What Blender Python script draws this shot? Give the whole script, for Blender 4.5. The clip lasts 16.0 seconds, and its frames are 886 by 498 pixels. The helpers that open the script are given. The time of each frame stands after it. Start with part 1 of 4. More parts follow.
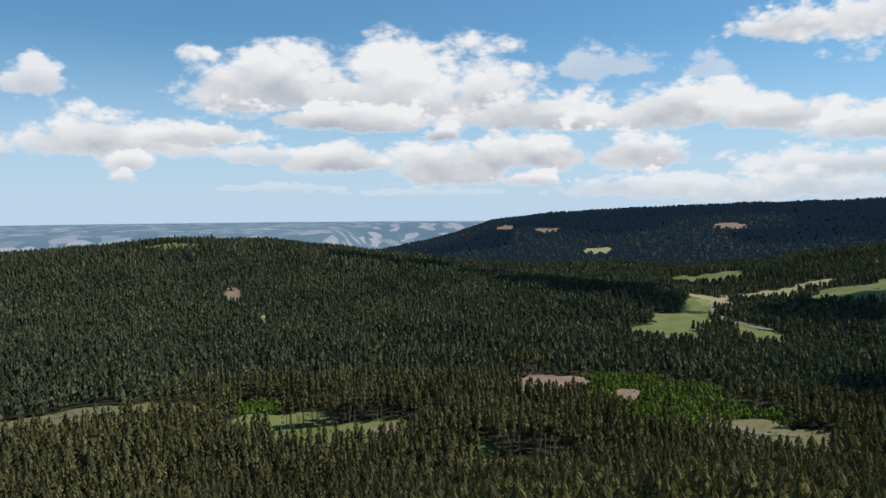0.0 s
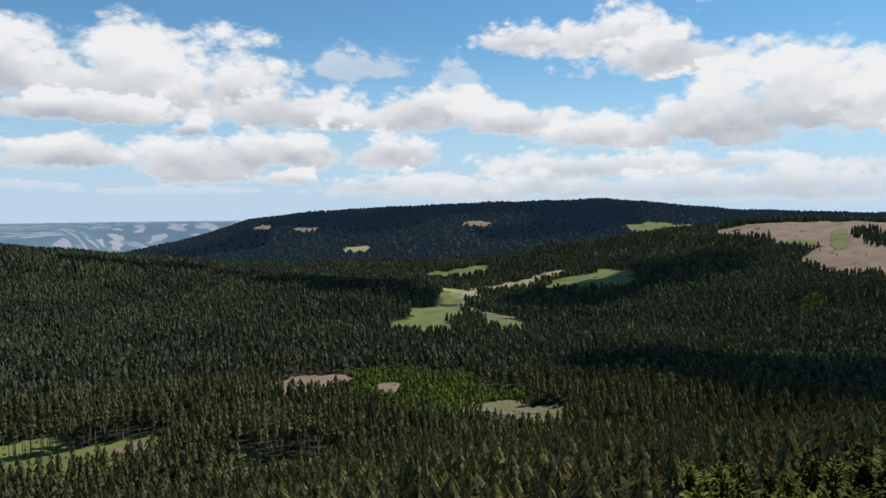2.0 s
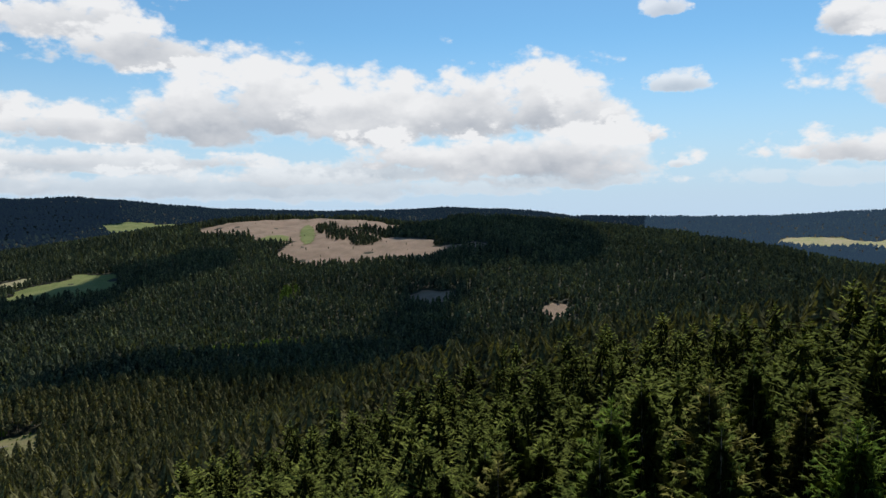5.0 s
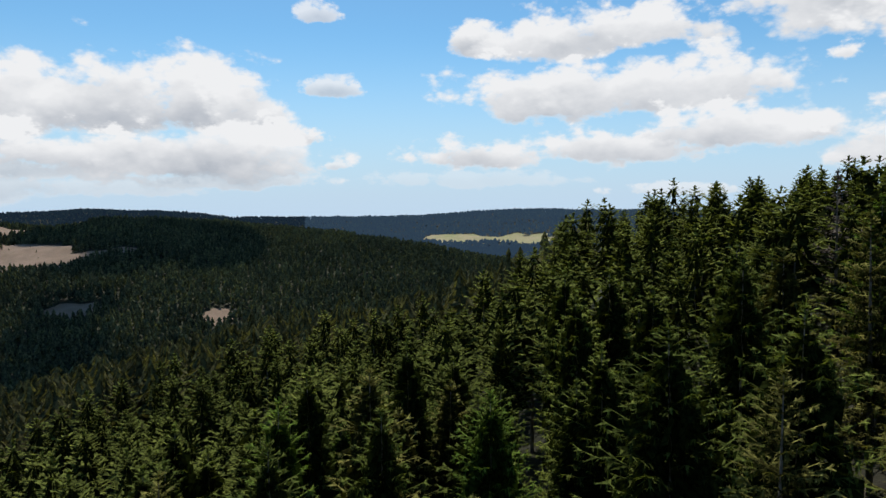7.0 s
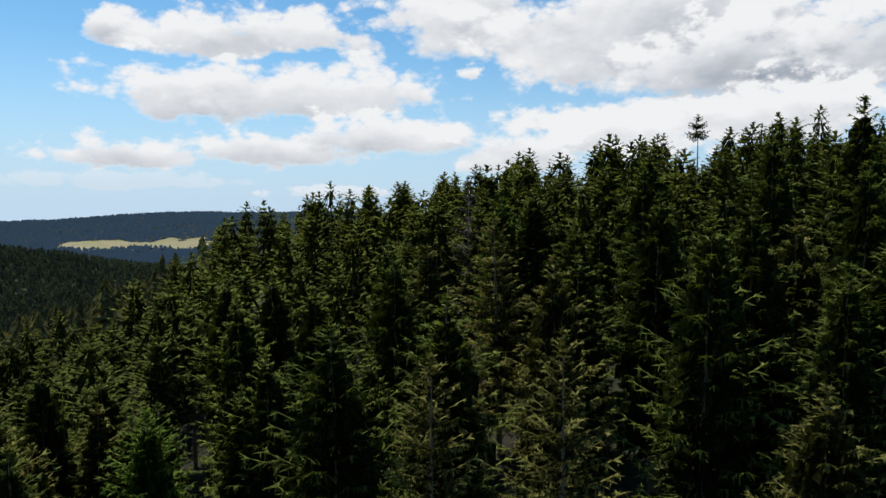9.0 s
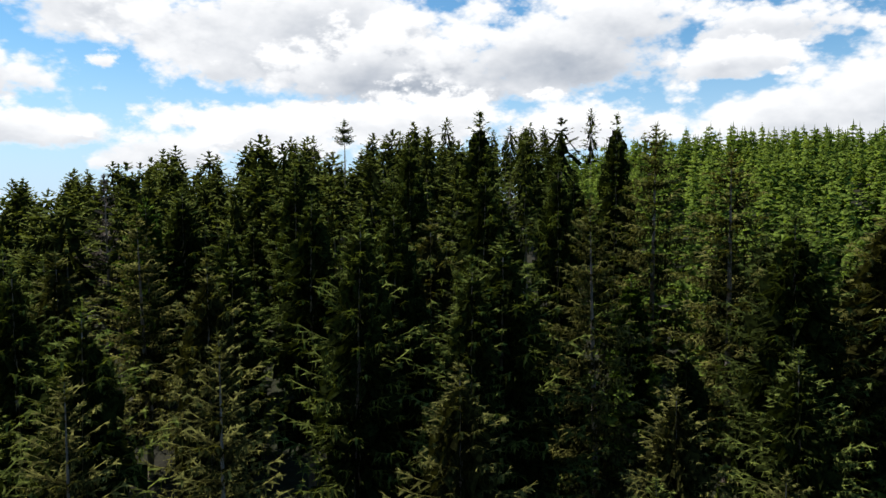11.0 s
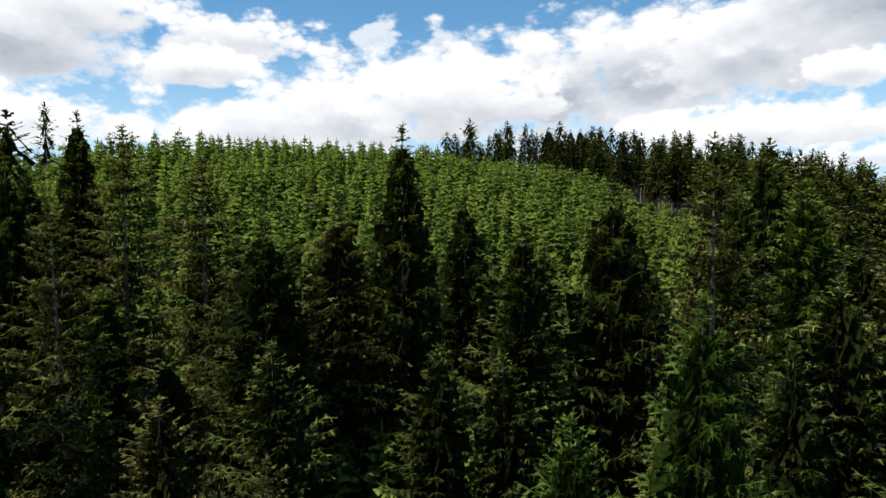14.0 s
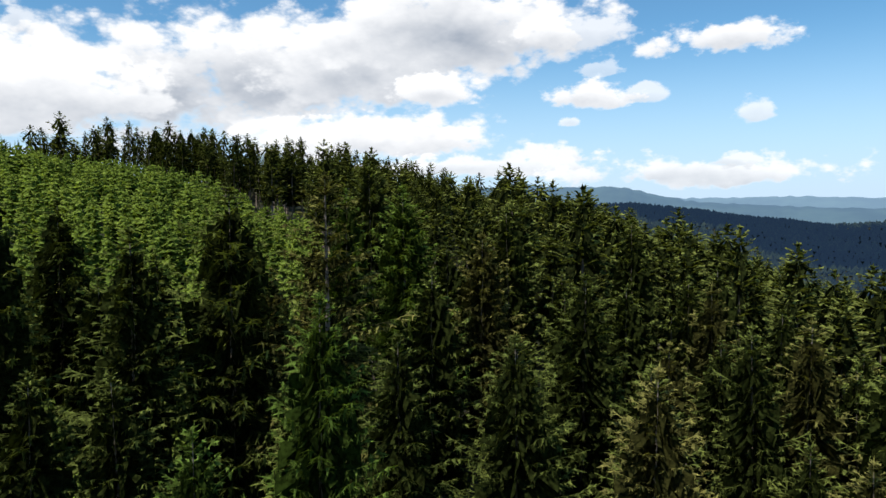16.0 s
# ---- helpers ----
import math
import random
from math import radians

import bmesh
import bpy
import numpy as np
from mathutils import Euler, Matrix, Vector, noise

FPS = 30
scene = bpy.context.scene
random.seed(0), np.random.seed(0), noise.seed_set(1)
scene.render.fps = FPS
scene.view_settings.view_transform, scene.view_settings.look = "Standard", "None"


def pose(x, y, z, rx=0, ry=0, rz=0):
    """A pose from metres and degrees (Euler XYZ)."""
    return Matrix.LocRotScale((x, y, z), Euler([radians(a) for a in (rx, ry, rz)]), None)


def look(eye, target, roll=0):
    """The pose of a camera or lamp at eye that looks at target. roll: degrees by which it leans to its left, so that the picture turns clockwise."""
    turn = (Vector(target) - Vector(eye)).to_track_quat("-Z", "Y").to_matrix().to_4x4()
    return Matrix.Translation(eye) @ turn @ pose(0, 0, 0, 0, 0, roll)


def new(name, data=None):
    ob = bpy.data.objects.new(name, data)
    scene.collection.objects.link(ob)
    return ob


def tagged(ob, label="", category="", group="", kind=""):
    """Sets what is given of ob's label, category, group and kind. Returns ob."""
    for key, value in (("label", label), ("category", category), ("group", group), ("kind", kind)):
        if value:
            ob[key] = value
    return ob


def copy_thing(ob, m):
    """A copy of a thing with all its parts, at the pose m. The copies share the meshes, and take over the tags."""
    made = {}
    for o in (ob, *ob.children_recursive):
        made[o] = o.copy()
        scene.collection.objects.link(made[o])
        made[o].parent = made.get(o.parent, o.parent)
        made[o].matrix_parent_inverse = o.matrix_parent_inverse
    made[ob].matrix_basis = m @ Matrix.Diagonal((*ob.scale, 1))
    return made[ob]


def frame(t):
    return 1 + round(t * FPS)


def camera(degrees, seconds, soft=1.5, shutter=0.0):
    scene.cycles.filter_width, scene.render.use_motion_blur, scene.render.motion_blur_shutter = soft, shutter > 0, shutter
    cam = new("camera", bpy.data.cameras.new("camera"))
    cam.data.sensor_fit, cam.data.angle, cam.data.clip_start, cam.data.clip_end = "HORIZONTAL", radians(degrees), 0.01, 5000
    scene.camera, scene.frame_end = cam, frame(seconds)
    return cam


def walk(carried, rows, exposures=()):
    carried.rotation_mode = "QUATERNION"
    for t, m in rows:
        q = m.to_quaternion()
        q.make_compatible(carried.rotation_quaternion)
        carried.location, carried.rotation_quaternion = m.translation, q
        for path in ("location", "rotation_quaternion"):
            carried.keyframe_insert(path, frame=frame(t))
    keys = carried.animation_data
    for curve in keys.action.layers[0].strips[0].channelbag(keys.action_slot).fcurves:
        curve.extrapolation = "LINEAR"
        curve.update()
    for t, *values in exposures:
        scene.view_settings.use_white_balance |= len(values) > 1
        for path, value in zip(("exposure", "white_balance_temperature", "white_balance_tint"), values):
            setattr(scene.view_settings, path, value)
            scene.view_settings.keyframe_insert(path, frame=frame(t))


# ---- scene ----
# A hovering camera turns over a spruce hillside. North is +y; bearings are degrees, counted to the left.
CZ = 160.0  # height of the camera over the valley datum
# seconds, yaw, pitch and lean of the camera
TURN = [
    (0.0, 0.00, -3.38, 0.31), (0.5, -1.28, -3.39, 0.29), (1.0, -6.03, -3.43, 0.29), (1.5, -13.01, -3.49, 0.29), (2.0, -19.48, -3.54, 0.30),
    (2.5, -26.52, -3.62, 0.30), (3.0, -33.02, -3.69, 0.28), (3.5, -40.03, -3.72, 0.24), (4.0, -46.46, -3.75, 0.22), (6.5, -80.59, -3.80, 0.25),
    (7.0, -87.14, -3.80, 0.25), (7.5, -94.26, -3.73, 0.22), (8.0, -100.80, -3.70, 0.22), (8.5, -107.92, -3.70, 0.24), (9.0, -114.38, -3.71, 0.27),
    (11.5, -148.83, -3.78, 0.27), (12.0, -155.34, -3.78, 0.28), (12.5, -162.35, -3.76, 0.29), (13.0, -168.84, -3.73, 0.31), (13.5, -176.08, -3.67, 0.38),
    (14.0, -183.28, -3.67, 0.44), (14.5, -191.12, -3.65, 0.48), (15.0, -198.41, -3.63, 0.51), (15.5, -206.46, -3.61, 0.51), (16.0, -213.87, -3.61, 0.52),
]
cam = camera(64.57, 16.0)
walk(cam, [(t, pose(0, 0, CZ, 90 + tilt, lean, yaw)) for t, yaw, tilt, lean in TURN], [(0.0, -0.10), (9.0, -0.06), (11.5, 0.2), (12.5, 0.2), (16.0, 0.2)])

# ---------------------------------------------------------------- light
SUN_AZ, SUN_EL = -77.0, 57.0


def bearing(az, d, z=0.0):
    return Vector((-d * math.sin(radians(az)), d * math.cos(radians(az)), z))


SUN_DIR = bearing(SUN_AZ, math.cos(radians(SUN_EL)), math.sin(radians(SUN_EL)))
sun_data = bpy.data.lights.new("sun", "SUN")
sun_data.energy, sun_data.angle, sun_data.color = 5.0, radians(0.55), (1.0, 0.95, 0.87)
sun = new("sun", sun_data)
sun.matrix_world = look(SUN_DIR * 3000, (0, 0, 0))

world = bpy.data.worlds.new("sky")
scene.world = world
world.use_nodes = True
world.cycles.sampling_method, world.cycles.sample_map_resolution = "MANUAL", 256


class Nodes:
    """Short calls to wire shader nodes."""

    def __init__(self, tree):
        self.tree = tree
        tree.nodes.clear()

    def put(self, kind):
        return self.tree.nodes.new(kind)

    def set(self, socket, v):
        if isinstance(v, bpy.types.NodeSocket):
            self.tree.links.new(v, socket)
        else:
            socket.default_value = v

    def math(self, op, a, b=0.0, c=0.0, clamp=False):
        n = self.put("ShaderNodeMath")
        n.operation, n.use_clamp = op, clamp
        for s, v in zip(n.inputs, (a, b, c)):
            self.set(s, v)
        return n.outputs[0]

    def vec(self, op, a, b=(0, 0, 0)):
        n = self.put("ShaderNodeVectorMath")
        n.operation = op
        self.set(n.inputs[0], a)
        self.set(n.inputs[1], b)
        return n.outputs[0]

    def noise(self, p, scale, detail=4.0, rough=0.55, lac=2.0):
        n = self.put("ShaderNodeTexNoise")
        self.set(n.inputs["Vector"], p)
        for k, v in (("Scale", scale), ("Detail", detail), ("Roughness", rough), ("Lacunarity", lac)):
            self.set(n.inputs[k], v)
        return n.outputs["Fac"]

    def step(self, v, a, b, lo=0.0, hi=1.0):
        n = self.put("ShaderNodeMapRange")
        n.interpolation_type = "SMOOTHSTEP"
        for s, x in zip(n.inputs, (v, a, b, lo, hi)):
            self.set(s, x)
        return n.outputs[0]

    def mixf(self, f, a, b):
        n = self.put("ShaderNodeMix")
        n.data_type = "FLOAT"
        for s, v in ((n.inputs[0], f), (n.inputs[2], a), (n.inputs[3], b)):
            self.set(s, v)
        return n.outputs[0]

    def mix(self, f, a, b, blend="MIX"):
        n = self.put("ShaderNodeMix")
        n.data_type, n.blend_type = "RGBA", blend
        a, b = ((*v, 1.0) if isinstance(v, tuple) and len(v) == 3 else v for v in (a, b))
        for s, v in ((n.inputs[0], f), (n.inputs[6], a), (n.inputs[7], b)):
            self.set(s, v)
        return n.outputs[2]


W = Nodes(world.node_tree)
sky = W.put("ShaderNodeTexSky")
sky.sky_type, sky.sun_disc = "NISHITA", False
sky.sun_elevation, sky.sun_rotation = radians(SUN_EL), radians(-SUN_AZ)
sky.altitude, sky.air_density, sky.dust_density, sky.ozone_density = 700.0, 1.0, 0.6, 1.6
way = W.put("ShaderNodeTexCoord").outputs["Generated"]
sep = W.put("ShaderNodeSeparateXYZ")
W.set(sep.inputs[0], way)
MID_AZ = -108.0  # the seam of the bearings lies opposite
ahead, left = bearing(MID_AZ, 1.0), bearing(MID_AZ + 90.0, 1.0)
dots = []
for v in (left, ahead):
    n = W.put("ShaderNodeVectorMath")
    n.operation = "DOT_PRODUCT"
    W.set(n.inputs[0], way)
    n.inputs[1].default_value = v
    dots.append(n.outputs["Value"])
AZ = W.math("MULTIPLY_ADD", W.math("ARCTAN2", dots[0], dots[1]), 180 / math.pi, MID_AZ)
EL = W.math("MULTIPLY", W.math("ARCSINE", sep.outputs[2]), 180 / math.pi)
flat = W.vec("MULTIPLY", way, (1.0, 1.0, 1.7))
lifted = W.vec("ADD", flat, (0.0, 0.0, 0.028))


def billow(p):
    """Rounded heaps, coarse to fine."""
    v = W.put("ShaderNodeTexVoronoi")
    v.feature = "SMOOTH_F1"
    W.set(v.inputs["Vector"], p)
    for k, x in (("Scale", 15.0), ("Detail", 3.0), ("Roughness", 0.5), ("Lacunarity", 2.3), ("Smoothness", 0.35)):
        v.inputs[k].default_value = x
    return W.math("SUBTRACT", 0.55, v.outputs["Distance"])


N_BIG = W.noise(flat, 6.0, 2.0, 0.5)
HEAP, FRAY = billow(flat), W.noise(flat, 19.0, 5.0, 0.56)
RAG = W.math("ADD", W.math("MULTIPLY_ADD", HEAP, 0.75, W.math("MULTIPLY_ADD", FRAY, 0.85, -0.045)), W.math("MULTIPLY_ADD", N_BIG, 0.7, -0.30))
RISE = W.math("SUBTRACT", W.math("MULTIPLY_ADD", HEAP, 0.7, W.noise(flat, 17.0, 4.0, 0.5)), W.math("MULTIPLY_ADD", billow(lifted), 0.7, W.noise(lifted, 17.0, 4.0, 0.5)))
WISP = W.math("SUBTRACT", W.noise(flat, 60.0, 5.0, 0.6), 0.5)
N_SOFT = W.noise(W.vec("ADD", flat, (3.1, 1.7, 0.045)), 7.0, 4.0, 0.5)
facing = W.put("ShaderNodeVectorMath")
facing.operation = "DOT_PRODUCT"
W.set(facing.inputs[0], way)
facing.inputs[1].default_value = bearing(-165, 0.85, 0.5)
SOUTH_BRIGHT = W.step(facing.outputs["Value"], -0.1, 0.75)  # brightness painted into the southern clouds, apart from the sun's direction
PUFF = W.math("MULTIPLY_ADD", RISE, 0.34, W.math("MULTIPLY_ADD", N_SOFT, 0.85, W.math("MULTIPLY_ADD", SOUTH_BRIGHT, 0.19, -0.52)))
cover, shade = 0.0, 1.0


def cumulus_nodes():
    """One cumulus, laid over those before it."""
    tree = bpy.data.node_groups.new("cumulus", "ShaderNodeTree")
    for k in ("AZ", "EL", "RAG", "WISP", "PUFF", "cover", "shade", "slope_u", "shift_u", "slope_v", "shift_v", "fray", "fine", "thick", "grey"):
        tree.interface.new_socket(k, in_out="INPUT", socket_type="NodeSocketFloat")
    for k in ("AZ", "EL", "cover", "shade"):
        tree.interface.new_socket(k, in_out="OUTPUT", socket_type="NodeSocketFloat")
    n = Nodes(tree)
    i, o = n.put("NodeGroupInput").outputs, n.put("NodeGroupOutput").inputs
    u = n.math("MULTIPLY_ADD", i["AZ"], i["slope_u"], i["shift_u"])
    v = n.math("MULTIPLY_ADD", i["EL"], i["slope_v"], i["shift_v"])
    below = n.math("MINIMUM", v, n.math("MULTIPLY", v, 2.0))
    r = n.math("SQRT", n.math("MULTIPLY_ADD", u, u, n.math("MULTIPLY", below, below)))
    d = n.math("SUBTRACT", n.math("MULTIPLY_ADD", i["RAG"], i["fray"], n.math("MULTIPLY_ADD", i["WISP"], i["fine"], 1.0)), r)
    a = n.math("MULTIPLY", n.step(d, -0.04, 0.46), i["thick"])
    # light tops and grey bases are painted into the cloud's tone
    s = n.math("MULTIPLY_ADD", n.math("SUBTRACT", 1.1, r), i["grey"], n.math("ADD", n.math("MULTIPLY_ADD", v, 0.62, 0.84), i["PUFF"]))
    shade_now = n.mixf(a, i["shade"], s)
    n.set(o["shade"], shade_now)
    n.set(o["cover"], n.math("MAXIMUM", i["cover"], a))
    n.set(o["AZ"], n.math("MULTIPLY_ADD", shade_now, 1e-7, i["AZ"]))
    n.set(o["EL"], n.math("MULTIPLY_ADD", shade_now, 1e-7, i["EL"]))  # keeps the clouds in order
    return tree


CUMULUS = cumulus_nodes()


def cloud(az, el, wide, high, thick=1.0, grey=0.15):
    """A cumulus round a bearing and elevation (degrees; half width and height); grey: how dark its thick middle is."""
    global cover, shade, AZ, EL
    g = W.put("ShaderNodeGroup")
    g.node_tree = CUMULUS
    fray, fine = 1.0 + 0.5 / (high + 0.5), 0.15 + 1.6 / (high + 0.5)
    for k, x in (("AZ", AZ), ("EL", EL), ("RAG", RAG), ("WISP", WISP), ("PUFF", PUFF), ("cover", cover), ("shade", shade), ("slope_u", 1 / wide), ("shift_u", -az / wide), ("slope_v", 1 / high), ("shift_v", -el / high), ("fray", fray), ("fine", fine), ("thick", thick), ("grey", -1.7 * grey)):
        W.set(g.inputs[k], x)
    AZ, EL, cover, shade = (g.outputs[k] for k in ("AZ", "EL", "cover", "shade"))


cloud(13.1, 8.97, 7.4, 3.68)
cloud(3.3, 8.69, 8.6, 4.71)
cloud(-3.5, 8.66, 5.1, 3.78)
cloud(8.2, 6.77, 8.0, 1.59)
cloud(-8.7, 7.12, 7.6, 2.28)
cloud(-18.0, 7.00, 6.2, 2.65)
cloud(-24.9, 6.38, 5.0, 1.95)
cloud(-13.9, 10.70, 4.6, 1.75, 0.55)
cloud(-20.5, 10.30, 2.1, 1.70, 0.5)
cloud(8.1, 3.60, 4.8, 1.81)
cloud(-0.5, 3.19, 5.4, 2.36)
cloud(-7.1, 3.97, 7.1, 2.01)
cloud(-15.6, 3.84, 6.4, 2.01)
cloud(25.8, 4.79, 7.0, 2.71)
cloud(18.8, 5.54, 4.8, 1.23)
cloud(23.7, 3.50, 1.9, 1.14)
cloud(14.7, 4.04, 2.7, 1.11, 0.8)
cloud(24.4, 2.28, 0.8, 0.51, 0.8)
cloud(30.0, 8.78, 2.2, 1.46, 0.9)
cloud(-7.2, 2.23, 2.0, 0.88)
cloud(0.2, 5.75, 1.7, 0.81)
cloud(12.8, 1.55, 4.9, 0.32, 0.35)
cloud(2.0, 1.21, 6.2, 0.33, 0.3)
cloud(-16.2, 1.28, 7.1, 1.27, 0.7)
cloud(-26.9, 2.28, 5.9, 1.90, 0.85)
cloud(-25.3, 1.23, 7.7, 1.55, 0.7)
cloud(-26.2, 12.68, 4.3, 1.74)
cloud(-32.7, 12.43, 6.0, 2.43)
cloud(-36.6, 10.85, 6.3, 2.44)
cloud(-33.9, 5.29, 5.7, 1.89)
cloud(-41.1, 6.11, 6.1, 3.79)
cloud(-19.0, 1.65, 9.3, 1.08, 0.8)
cloud(-35.3, 3.04, 13.1, 1.07, 0.9)
cloud(-49.7, 2.08, 10.0, 1.35, 0.8)
cloud(-7.2, 2.08, 2.1, 0.78)
cloud(-37.0, 1.10, 13.5, 1.30, 0.6)
cloud(-54.9, 2.29, 8.8, 1.58, 0.8)
cloud(-47.5, 0.99, 12.5, 1.68, 0.55)
cloud(-41.8, 6.26, 6.1, 3.89)
cloud(-47.0, 7.09, 6.9, 4.52)
cloud(-55.5, 6.30, 6.2, 4.17)
cloud(-62.6, 6.65, 5.6, 4.14)
cloud(-68.5, 6.84, 5.0, 4.04)
cloud(-71.7, 6.03, 3.2, 3.91)
cloud(-74.8, 5.05, 3.2, 1.20)
cloud(-63.7, 3.12, 13.3, 2.39)
cloud(-70.6, 1.70, 6.4, 1.20, 0.7)
cloud(-78.3, 9.09, 1.6, 1.07, 0.6)
cloud(-40.0, 15.55, 2.0, 0.65)
cloud(-32.0, 2.69, 11.9, 1.43, 0.85)
cloud(-26.2, 1.35, 13.3, 1.38, 0.6)
cloud(-47.2, 1.36, 15.2, 1.48, 0.6)
cloud(-62.6, 1.24, 7.1, 1.42, 0.5)
cloud(-78.2, 8.86, 1.9, 1.06, 0.8)
cloud(-77.2, 14.38, 1.5, 0.94, 0.8)
cloud(-90.2, 12.42, 2.3, 1.71)
cloud(-96.6, 12.17, 5.7, 2.83)
cloud(-103.5, 12.79, 7.9, 2.47)
cloud(-95.5, 7.86, 7.5, 3.01)
cloud(-105.6, 8.32, 9.8, 3.43)
cloud(-89.9, 3.44, 5.4, 1.86)
cloud(-101.4, 3.86, 7.0, 1.89)
cloud(-110.6, 5.09, 7.1, 2.48)
cloud(-105.5, 0.84, 4.6, 0.59, 0.6)
cloud(-78.4, 2.90, 1.1, 0.55, 0.8)
cloud(-116.9, 10.27, 1.3, 1.08)
cloud(-60.5, 2.77, 6.1, 2.34, 0.9)
cloud(-69.5, 3.20, 8.3, 3.11, 0.9)
cloud(-89.7, 1.76, 8.2, 0.99, 0.35)
cloud(-125.6, 6.14, 7.1, 1.74)
cloud(-133.6, 5.99, 8.6, 2.42)
cloud(-116.8, 10.14, 1.3, 1.06)
cloud(-126.2, 10.36, 7.3, 2.43)
cloud(-116.5, 13.84, 8.6, 4.76)
cloud(-129.5, 13.98, 8.0, 5.15)
cloud(-137.4, 9.90, 10.0, 4.55, 1, 0.6)
cloud(-142.6, 5.89, 4.3, 2.55)
cloud(-125.0, 12.19, 8.8, 4.97, 1, 0.2)
cloud(-134.5, 11.44, 14.9, 6.75, 1, 0.45)
cloud(-141.1, 9.47, 13.5, 4.48, 1, 0.5)
cloud(-150.5, 10.67, 10.1, 4.62, 1, 0.4)
cloud(-127.4, 4.91, 8.8, 2.70, 1)
cloud(-140.9, 5.85, 8.7, 3.09, 1)
cloud(-152.0, 5.55, 8.9, 2.48, 1)
cloud(-156.5, 13.37, 6.7, 4.16)
cloud(-166.9, 12.23, 7.3, 2.09)
cloud(-164.5, 9.91, 4.1, 1.95)
cloud(-169.4, 4.97, 7.1, 2.72)
cloud(-176.2, 5.99, 6.4, 3.69)
cloud(-121.1, 3.71, 4.8, 2.59)
cloud(-170.1, 5.37, 8.6, 3.53)
cloud(-176.2, 7.14, 7.4, 4.45)
cloud(-184.9, 7.70, 7.4, 5.92, 1, 0.2)
cloud(-192.9, 8.35, 7.9, 6.88, 1, 0.4)
cloud(-201.3, 9.28, 8.7, 6.16, 1, 0.5)
cloud(-178.1, 12.89, 1.8, 1.34, 0.7)
cloud(-183.4, 12.51, 1.4, 1.33, 0.7)
cloud(-201.5, 4.90, 4.2, 2.11, 0.8)
cloud(-199.3, 9.38, 9.0, 5.26, 1, 0.4)
cloud(-207.7, 9.95, 8.6, 5.58, 1, 0.4)
cloud(-214.7, 13.04, 10.3, 5.06, 1, 0.4)
cloud(-185.9, 7.75, 8.9, 3.26, 1, 0.2)
cloud(-208.7, 4.85, 8.5, 2.56)
cloud(-213.1, 8.62, 3.2, 1.76)
cloud(-225.5, 8.12, 3.1, 1.38)
cloud(-229.7, 8.32, 1.7, 0.85, 0.7)
cloud(-223.4, 3.60, 3.8, 1.03, 0.9)
cloud(-217.2, 2.84, 13.2, 1.22, 0.9)
cloud(-233.8, 2.04, 10.0, 1.36, 0.9)
cloud(-235.2, 11.77, 4.7, 1.61)
cloud(-237.9, 6.45, 1.5, 1.29, 0.7)
cloud(-224.5, 12.79, 4.8, 1.59, 0.8)
cloud(-224.1, 6.46, 0.7, 0.55, 0.7)
cloud(-236.4, 3.00, 2.5, 0.79, 0.8)
cloud(-226.2, 10.23, 1.6, 0.74, 0.5)
haze = W.step(EL, 14.0, -1.5)
up = W.put("ShaderNodeCombineXYZ")
W.set(up.inputs[0], sep.outputs[0])
W.set(up.inputs[1], sep.outputs[1])
W.set(up.inputs[2], W.math("MAXIMUM", sep.outputs[2], 0.012))
W.set(sky.inputs[0], up.outputs[0])
blue = W.mix(1.0, sky.outputs[0], (0.84, 1.33, 1.50), "MULTIPLY")
blue = W.mix(W.math("MULTIPLY", haze, 0.9), blue, (6.8, 8.6, 11.1))
body = W.mix(W.math("ADD", shade, 0.0, clamp=True), (0.37, 0.42, 0.50), (0.97, 0.98, 1.0))
bg_sky, bg_cloud = W.put("ShaderNodeBackground"), W.put("ShaderNodeBackground")
W.set(bg_sky.inputs[0], blue)
bg_sky.inputs[1].default_value = 0.082
W.set(bg_cloud.inputs[0], body)
bg_cloud.inputs[1].default_value = 0.94
both = W.put("ShaderNodeMixShader")
W.set(both.inputs[0], cover)
W.set(both.inputs[1], bg_sky.outputs[0])
W.set(both.inputs[2], bg_cloud.outputs[0])
W.set(W.put("ShaderNodeOutputWorld").inputs[0], both.outputs[0])

# ---------------------------------------------------------------- lie of the land
rng = np.random.default_rng(7)


def smooth(a, b, v):
    t = np.clip((v - a) / (b - a), 0, 1)
    return t * t * (3 - 2 * t)


def lumps(x, y, size, seed):
    """Smooth random relief of about -1 to 1, with humps of that size."""
    r = np.random.default_rng(seed)
    out = np.zeros_like(x)
    for k in range(7):
        a, ph, f = r.uniform(0, math.tau), r.uniform(0, math.tau), r.uniform(0.7, 1.7) * math.tau / size
        out += np.sin((x * math.cos(a) + y * math.sin(a)) * f + ph)
    return out / 3.2


class Ridge:
    """A hill along a crest line; each crest point is a bearing, a distance and a height relative to the camera."""

    def __init__(self, a, b, soft, *crest):
        self.a, self.b, self.soft = a, b, soft
        self.p = np.array([[*bearing(az, d).xy, z] for az, d, z in crest])

    def height(self, x, y):
        out = np.full(x.shape, -1e9)
        for p, q in zip(self.p[:-1], self.p[1:]):
            e = q - p
            t = np.clip(((x - p[0]) * e[0] + (y - p[1]) * e[1]) / (e[0] ** 2 + e[1] ** 2), 0, 1)
            r = np.hypot(x - p[0] - t * e[0], y - p[1] - t * e[1])
            z = p[2] + t * e[2] - self.a * (np.sqrt(r * r + self.soft ** 2) - self.soft) - self.b * r * r
            out = np.maximum(out, z)
        return out


